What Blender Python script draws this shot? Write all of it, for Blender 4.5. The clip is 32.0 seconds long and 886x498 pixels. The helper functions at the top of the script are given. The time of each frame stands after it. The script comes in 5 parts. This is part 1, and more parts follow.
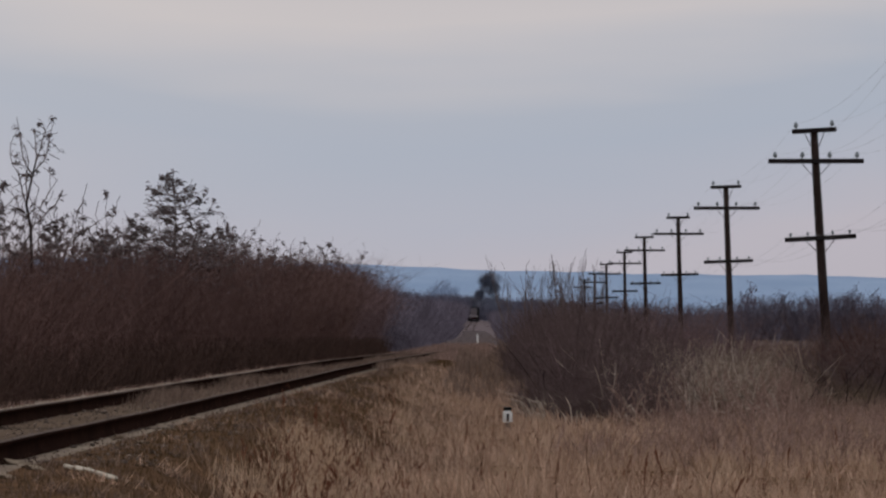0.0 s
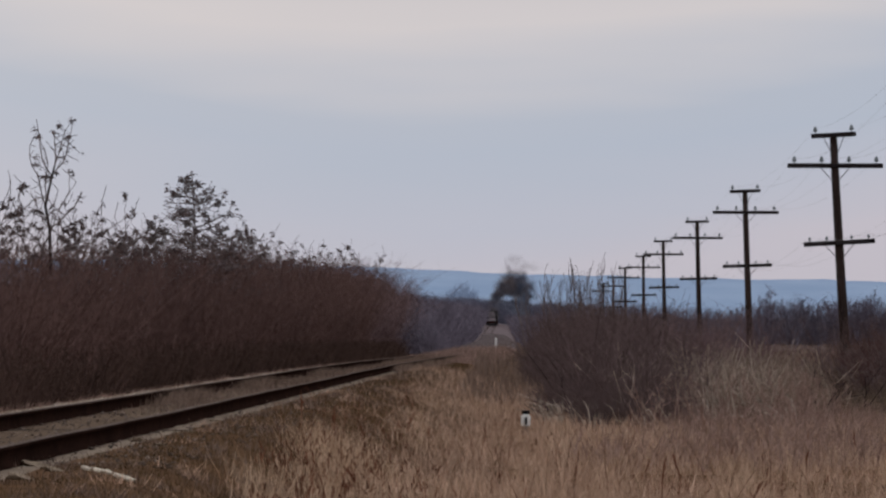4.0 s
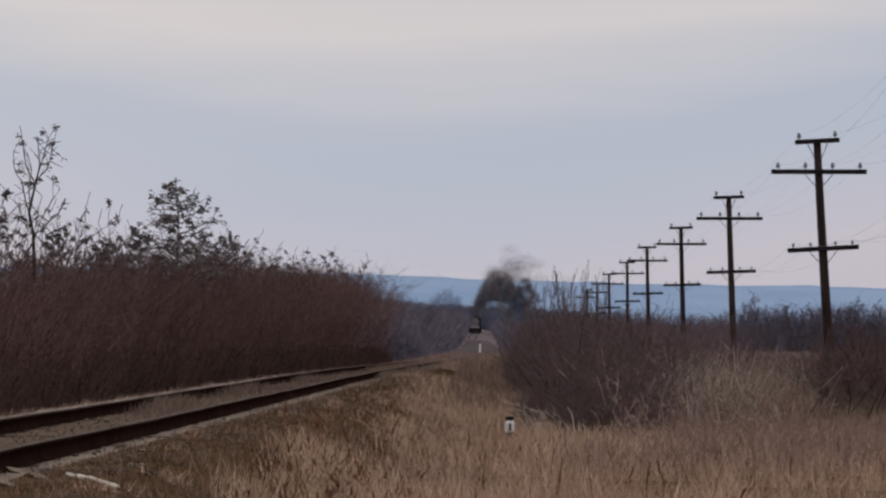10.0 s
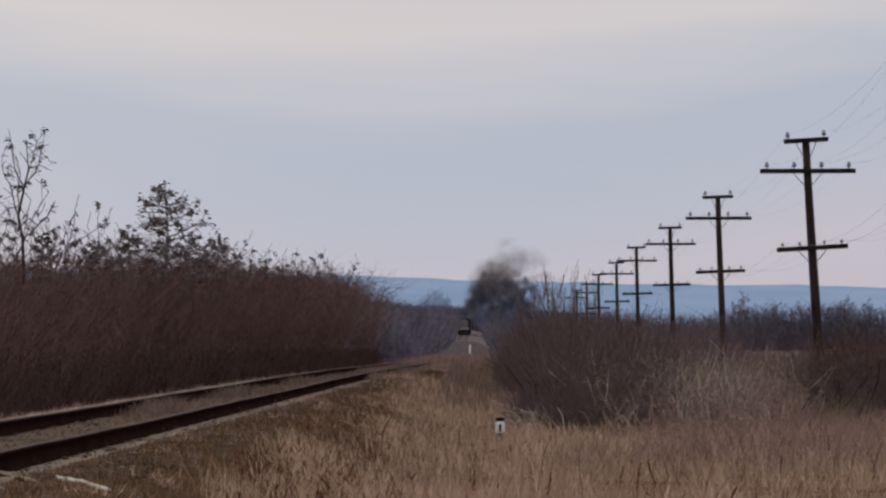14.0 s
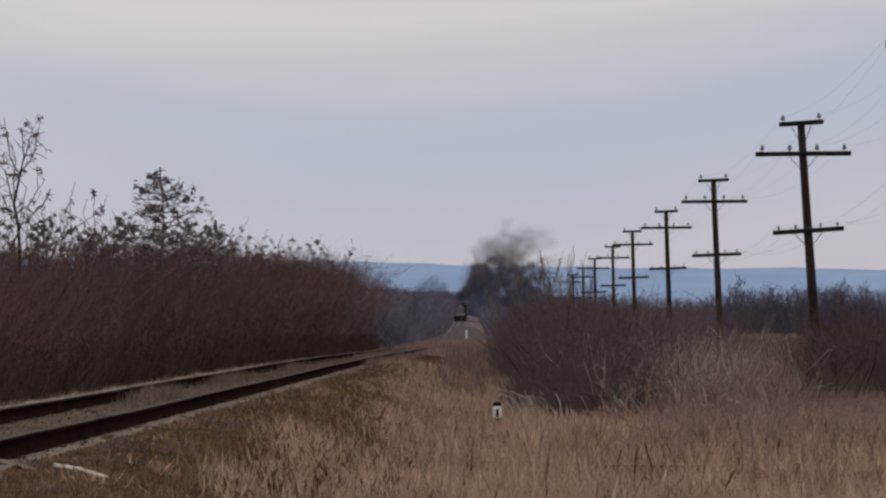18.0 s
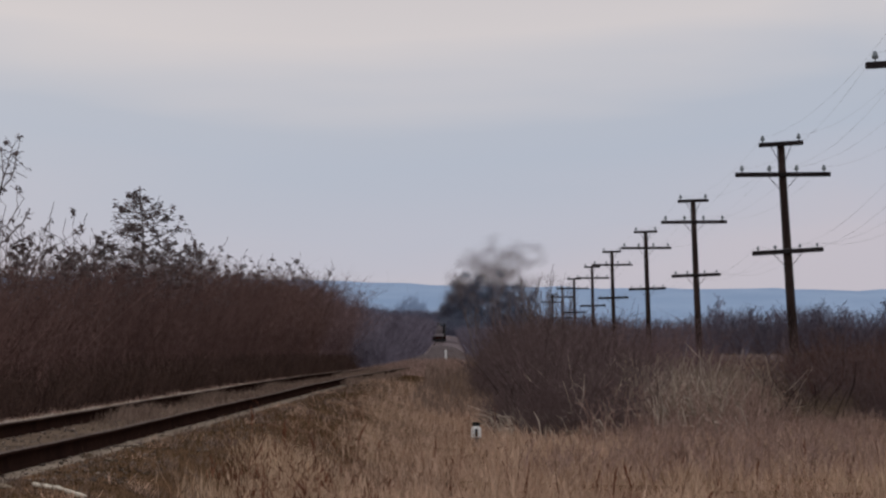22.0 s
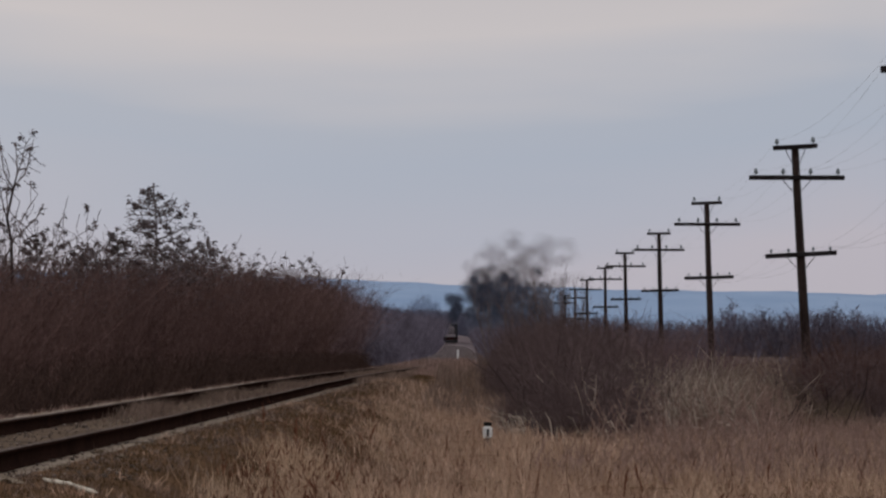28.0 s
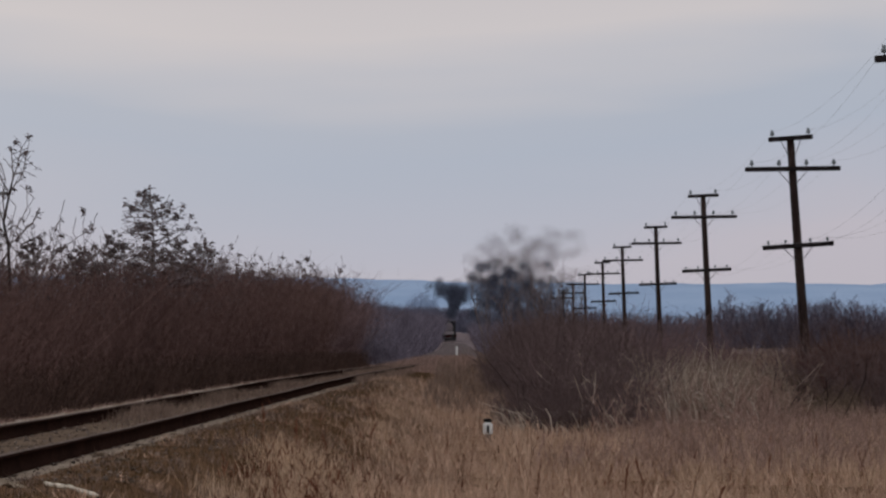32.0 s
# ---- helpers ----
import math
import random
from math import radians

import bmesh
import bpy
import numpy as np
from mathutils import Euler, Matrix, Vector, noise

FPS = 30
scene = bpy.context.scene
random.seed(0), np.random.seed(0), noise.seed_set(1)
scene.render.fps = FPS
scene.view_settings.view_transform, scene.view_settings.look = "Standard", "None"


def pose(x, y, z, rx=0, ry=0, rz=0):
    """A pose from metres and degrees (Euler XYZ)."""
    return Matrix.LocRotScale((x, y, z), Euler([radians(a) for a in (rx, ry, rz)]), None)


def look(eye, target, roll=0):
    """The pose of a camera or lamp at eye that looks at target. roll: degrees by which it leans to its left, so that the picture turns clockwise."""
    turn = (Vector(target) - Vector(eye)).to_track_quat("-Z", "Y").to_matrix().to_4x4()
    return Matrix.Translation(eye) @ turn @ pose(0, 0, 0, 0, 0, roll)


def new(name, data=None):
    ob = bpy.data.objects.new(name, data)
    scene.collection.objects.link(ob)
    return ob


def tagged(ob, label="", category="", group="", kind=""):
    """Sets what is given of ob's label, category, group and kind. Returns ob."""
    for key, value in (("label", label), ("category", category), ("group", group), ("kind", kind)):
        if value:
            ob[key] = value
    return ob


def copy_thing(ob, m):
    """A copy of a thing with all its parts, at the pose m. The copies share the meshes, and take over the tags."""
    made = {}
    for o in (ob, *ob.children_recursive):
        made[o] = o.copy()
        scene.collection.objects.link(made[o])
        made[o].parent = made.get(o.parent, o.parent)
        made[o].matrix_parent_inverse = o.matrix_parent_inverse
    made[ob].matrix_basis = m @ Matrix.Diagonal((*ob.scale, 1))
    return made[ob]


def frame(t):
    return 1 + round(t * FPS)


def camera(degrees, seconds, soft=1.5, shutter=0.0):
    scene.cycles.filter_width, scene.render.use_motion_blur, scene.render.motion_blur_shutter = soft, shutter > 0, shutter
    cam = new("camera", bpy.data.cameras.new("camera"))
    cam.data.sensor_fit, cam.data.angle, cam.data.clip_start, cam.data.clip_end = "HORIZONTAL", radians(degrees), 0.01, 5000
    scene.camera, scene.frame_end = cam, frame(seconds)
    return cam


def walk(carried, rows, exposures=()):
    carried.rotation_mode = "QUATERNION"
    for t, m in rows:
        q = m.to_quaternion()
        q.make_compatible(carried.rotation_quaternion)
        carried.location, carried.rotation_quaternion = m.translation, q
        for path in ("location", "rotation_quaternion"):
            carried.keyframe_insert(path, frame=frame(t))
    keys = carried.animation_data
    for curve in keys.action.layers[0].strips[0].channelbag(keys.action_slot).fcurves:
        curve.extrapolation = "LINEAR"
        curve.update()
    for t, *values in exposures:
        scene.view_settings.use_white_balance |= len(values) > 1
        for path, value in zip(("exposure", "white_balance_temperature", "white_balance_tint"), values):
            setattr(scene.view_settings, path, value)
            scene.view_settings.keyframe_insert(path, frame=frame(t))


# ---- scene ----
EYE = 1.6
LENS = 11.0
cam = camera(LENS, 32.0, soft=2.4)

# seconds, yaw to the left, pitch up, roll (picture clockwise), all in degrees
PATH = [(0, 1.056, 0.999, 0), (0.5, 1.013, 0.92, 0.12), (1, 1.092, 1.038, 0.05), (1.5, 1.056, 0.863, 0.09), (2, 1.023, 0.754, 0.06), (2.5, 0.98, 0.673, -0.02), 
        (3, 1.158, 0.725, 0.08), (3.5, 1.3, 1.041, 0.23), (5.5, 1.17, 1.016, 0.1), (6, 1.011, 1.011, 0.15), (6.5, 1.051, 1.002, 0.03), (7, 1.081, 0.869, -0.1), 
        (7.5, 1.068, 0.919, -0.13), (8, 1.106, 0.955, 0.19), (8.5, 1.264, 0.938, 0.24), (9, 1.146, 0.856, -0.03), (9.5, 1.087, 1.032, -0.03), (10, 1.09, 1.117, 0.18), 
        (10.5, 1.029, 0.932, 0.16), (11, 0.955, 0.972, 0.1), (11.5, 0.957, 0.925, -0.06), (12, 0.872, 0.967, -0.11), (12.5, 0.882, 0.893, 0.01), (13, 0.927, 0.842, -0.04), 
        (13.5, 0.917, 1.016, 0.08), (14, 0.957, 1.132, -0.13), (14.5, 0.908, 1.072, -0.22), (16.5, 0.804, 1.154, -0.29), (17, 0.859, 0.959, -0.42), (17.5, 0.935, 0.806, -0.38), 
        (18, 0.909, 0.947, -0.51), (18.5, 0.959, 1.141, -0.48), (19, 1.063, 0.978, -0.37), (19.5, 1.202, 1.152, -0.22), (20, 0.844, 1.104, -0.31), (20.5, 0.76, 1.094, -0.32), 
        (21, 0.763, 1.22, -0.29), (21.5, 0.765, 1.243, -0.31), (22, 0.652, 1.192, -0.37), (22.5, 0.782, 1.13, 0), (23, 0.971, 1.183, 0.15), (23.5, 1.319, 1.245, 0.04), 
        (24, 1.189, 1.284, -0.28), (24.5, 1.114, 1.303, -0.5), (26.5, 1.026, 1.231, 0.22), (27, 1.163, 1.378, 0.26), (27.5, 1.003, 1.264, 0.23), (28, 0.816, 1.188, 0.21), 
        (28.5, 0.58, 0.777, 0.13), (29, 0.411, 0.129, -0.01), (29.5, 0.307, 0.085, -0.27), (30, 0.062, 0.418, -0.46), (30.5, 0.414, 0.759, -0.63), (31, 0.618, 1.037, -0.57), 
        (31.5, 0.765, 1.176, -0.58), (32, 0.781, 1.152, -0.76)]


def aim(yaw, pitch, roll):
    return pose(0, 0, EYE, 90 + pitch, 0, yaw) @ pose(0, 0, 0, 0, 0, roll)


# seconds, stops, white balance in kelvin and tint: the picture flares up warm towards the end
EXPOSURES = [(0, 0.02, 6500, 10), (2.0, -0.04, 6500, 10), (3.0, 0.17, 6500, 10), (6.0, 0.17, 6500, 10), (9.0, 0.18, 6500, 10), (12.0, 0.2, 6500, 10),
             (21.0, 0.18, 6500, 10), (24.0, 0.17, 6500, 10), (27.0, 0.0, 6500, 10), (28.0, 0.0, 6500, 10), (28.5, -0.08, 6600, 11), (29.0, 0.4, 6800, 13),
             (29.3, 0.86, 6850, 13), (29.6, 0.97, 6850, 13), (30.0, 0.93, 6850, 13), (30.5, 0.49, 6700, 12), (31.0, 0.18, 6500, 10), (32.0, 0.08, 6500, 10)]
walk(cam, [(t, aim(a, b, c)) for t, a, b, c in PATH], EXPOSURES)


# ---- sky and light ----
def ramp_node(nt, stops, interp="LINEAR"):
    node = nt.nodes.new("ShaderNodeValToRGB")
    cr = node.color_ramp
    cr.interpolation = interp
    while len(cr.elements) < len(stops):
        cr.elements.new(0.5)
    for e, (p, c) in zip(cr.elements, stops):
        e.position, e.color = p, (*c, 1)
    return node


def build_world():
    w = bpy.data.worlds.new("overcast_dusk")
    scene.world = w
    w.use_nodes = True
    nt = w.node_tree
    nt.nodes.clear()
    out = nt.nodes.new("ShaderNodeOutputWorld")
    bg = nt.nodes.new("ShaderNodeBackground")
    tc = nt.nodes.new("ShaderNodeTexCoord")
    sep = nt.nodes.new("ShaderNodeSeparateXYZ")
    nt.links.new(tc.outputs["Generated"], sep.inputs[0])
    # cloud bands, drawn out along the horizon
    mp = nt.nodes.new("ShaderNodeMapping")
    mp.inputs["Scale"].default_value = (5.0, 5.0, 34.0)
    nt.links.new(tc.outputs["Generated"], mp.inputs[0])
    no = nt.nodes.new("ShaderNodeTexNoise")
    no.inputs["Scale"].default_value, no.inputs["Detail"].default_value = 1.6, 3.0
    nt.links.new(mp.outputs[0], no.inputs[0])
    wob = nt.nodes.new("ShaderNodeMath")
    wob.operation = "MULTIPLY_ADD"
    wob.inputs[1].default_value, wob.inputs[2].default_value = 0.024, -0.012
    nt.links.new(no.outputs[0], wob.inputs[0])
    add = nt.nodes.new("ShaderNodeMath")
    add.operation = "ADD"
    nt.links.new(sep.outputs[2], add.inputs[0])
    nt.links.new(wob.outputs[0], add.inputs[1])
    # the lit cloud bank reaches lowest straight ahead
    off = nt.nodes.new("ShaderNodeMath")
    off.operation = "ADD"
    off.inputs[1].default_value = 0.026
    nt.links.new(sep.outputs[0], off.inputs[0])
    sq = nt.nodes.new("ShaderNodeMath")
    sq.operation = "MULTIPLY"
    nt.links.new(off.outputs[0], sq.inputs[0])
    nt.links.new(off.outputs[0], sq.inputs[1])
    cap = nt.nodes.new("ShaderNodeMath")
    cap.operation = "MINIMUM"
    cap.inputs[1].default_value = 0.01
    nt.links.new(sq.outputs[0], cap.inputs[0])
    tilt = nt.nodes.new("ShaderNodeMath")
    tilt.operation = "MULTIPLY_ADD"
    tilt.inputs[1].default_value = -1.15
    nt.links.new(cap.outputs[0], tilt.inputs[0])
    nt.links.new(add.outputs[0], tilt.inputs[2])
    sc = nt.nodes.new("ShaderNodeMapRange")
    sc.inputs["From Min"].default_value, sc.inputs["From Max"].default_value = 0.0, 0.16
    nt.links.new(tilt.outputs[0], sc.inputs[0])
    rp = ramp_node(nt, SKY)
    nt.links.new(sc.outputs[0], rp.inputs[0])
    sky = nt.nodes.new("ShaderNodeTexSky")
    sky.sky_type, sky.sun_disc = "NISHITA", False
    sky.sun_elevation, sky.sun_rotation = radians(14), radians(-35)
    sky.dust_density = 3.0
    low = nt.nodes.new("ShaderNodeVectorMath")
    low.operation = "SCALE"
    low.inputs["Scale"].default_value = 0.06
    nt.links.new(sky.outputs[0], low.inputs[0])
    mix = nt.nodes.new("ShaderNodeMix")
    mix.data_type = "RGBA"
    mix.inputs[0].default_value = 0.08
    up = nt.nodes.new("ShaderNodeMapRange")
    up.interpolation_type = "SMOOTHSTEP"
    up.inputs["From Min"].default_value, up.inputs["From Max"].default_value = 0.08, 0.75
    nt.links.new(sep.outputs[2], up.inputs[0])
    dome = nt.nodes.new("ShaderNodeMix")
    dome.data_type = "RGBA"
    dome.inputs[7].default_value = (*ZENITH, 1)
    nt.links.new(up.outputs[0], dome.inputs[0])
    nt.links.new(rp.outputs[0], dome.inputs[6])
    nt.links.new(dome.outputs[2], mix.inputs[6])
    nt.links.new(low.outputs[0], mix.inputs[7])
    nt.links.new(mix.outputs[2], bg.inputs[0])
    bg.inputs[1].default_value = 1.0
    nt.links.new(bg.outputs[0], out.inputs[0])


# an overcast sky is brighter overhead than at its rim
ZENITH = (0.86, 0.88, 0.95)
SKY = [(0.0, (0.485, 0.46, 0.52)), (0.06, (0.485, 0.465, 0.53)), (0.14, (0.43, 0.453, 0.54)), (0.24, (0.388, 0.438, 0.535)),
       (0.295, (0.395, 0.440, 0.53)), (0.40, (0.555, 0.53, 0.555)), (0.56, (0.51, 0.49, 0.52)), (1.0, (0.42, 0.43, 0.46))]
build_world()
sun = new("sun", bpy.data.lights.new("sun", "SUN"))
sun.data.energy, sun.data.angle, sun.data.color = 0.5, radians(25), (1.0, 0.93, 0.86)
sun.matrix_basis = look((0, 0, 50), (0 - math.sin(radians(-35)) * 40, -math.cos(radians(-35)) * 40, 50 - 22))


# ---- materials ----
def material(name, c1, c2, scale=3.0, rough=0.85, metal=0.0, bump=0.3, island=0.0, random_ob=0.0, c3=None, fine=40.0, coords="Object", stretch=(1, 1, 1), spec=0.0):
    """Two-scale mottled paint: c1 to c2 by broad noise, c3 by fine noise; island and random_ob vary the value piece by piece."""
    m = bpy.data.materials.new(name)
    m.use_nodes = True
    nt = m.node_tree
    b = nt.nodes["Principled BSDF"]
    b.inputs["Roughness"].default_value, b.inputs["Metallic"].default_value = rough, metal
    b.inputs["Specular IOR Level"].default_value = spec
    tc = nt.nodes.new("ShaderNodeTexCoord")
    mp = nt.nodes.new("ShaderNodeMapping")
    mp.inputs["Scale"].default_value = stretch
    nt.links.new(tc.outputs[coords], mp.inputs[0])
    n1 = nt.nodes.new("ShaderNodeTexNoise")
    n1.inputs["Scale"].default_value, n1.inputs["Detail"].default_value = scale, 4.0
    n2 = nt.nodes.new("ShaderNodeTexNoise")
    n2.inputs["Scale"].default_value, n2.inputs["Detail"].default_value = fine, 2.0
    nt.links.new(mp.outputs[0], n1.inputs[0])
    nt.links.new(mp.outputs[0], n2.inputs[0])
    r1 = ramp_node(nt, [(0.32, c1), (0.68, c2)])
    nt.links.new(n1.outputs[0], r1.inputs[0])
    mix = nt.nodes.new("ShaderNodeMix")
    mix.data_type = "RGBA"
    mr = nt.nodes.new("ShaderNodeMapRange")
    mr.inputs["From Min"].default_value, mr.inputs["From Max"].default_value = 0.45, 0.75
    nt.links.new(n2.outputs[0], mr.inputs[0])
    nt.links.new(mr.outputs[0], mix.inputs[0])
    nt.links.new(r1.outputs[0], mix.inputs[6])
    mix.inputs[7].default_value = (*(c3 or tuple(0.6 * v for v in c1)), 1)
    last = mix.outputs[2]
    for amount, kind, sock in ((island, "ShaderNodeNewGeometry", "Random Per Island"), (random_ob, "ShaderNodeObjectInfo", "Random")):
        if amount:
            g = nt.nodes.new(kind)
            hs = nt.nodes.new("ShaderNodeHueSaturation")
            v = nt.nodes.new("ShaderNodeMapRange")
            v.inputs["To Min"].default_value, v.inputs["To Max"].default_value = 1 - amount, 1 + amount
            nt.links.new(g.outputs[sock], v.inputs[0])
            nt.links.new(v.outputs[0], hs.inputs["Value"])
            nt.links.new(last, hs.inputs["Color"])
            last = hs.outputs[0]
    nt.links.new(last, b.inputs["Base Color"])
    if bump:
        bp = nt.nodes.new("ShaderNodeBump")
        bp.inputs["Strength"].default_value, bp.inputs["Distance"].default_value = bump, 0.01
        nt.links.new(n2.outputs[0], bp.inputs["Height"])
        nt.links.new(bp.outputs[0], b.inputs["Normal"])
    return m


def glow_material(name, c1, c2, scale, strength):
    """Far hills and trees seen through kilometres of air: haze painted as emission over a dim wooded slope."""
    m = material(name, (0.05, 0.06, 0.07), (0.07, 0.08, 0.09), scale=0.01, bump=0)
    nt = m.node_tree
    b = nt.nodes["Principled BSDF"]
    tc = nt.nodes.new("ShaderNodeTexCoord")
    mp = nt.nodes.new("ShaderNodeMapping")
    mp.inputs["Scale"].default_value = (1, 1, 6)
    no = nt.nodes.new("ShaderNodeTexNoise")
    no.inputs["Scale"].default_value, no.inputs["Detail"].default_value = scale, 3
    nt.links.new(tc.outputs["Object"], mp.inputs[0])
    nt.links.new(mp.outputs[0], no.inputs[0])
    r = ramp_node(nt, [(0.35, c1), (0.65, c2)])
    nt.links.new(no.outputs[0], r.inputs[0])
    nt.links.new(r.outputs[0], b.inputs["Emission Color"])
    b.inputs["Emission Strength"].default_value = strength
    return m


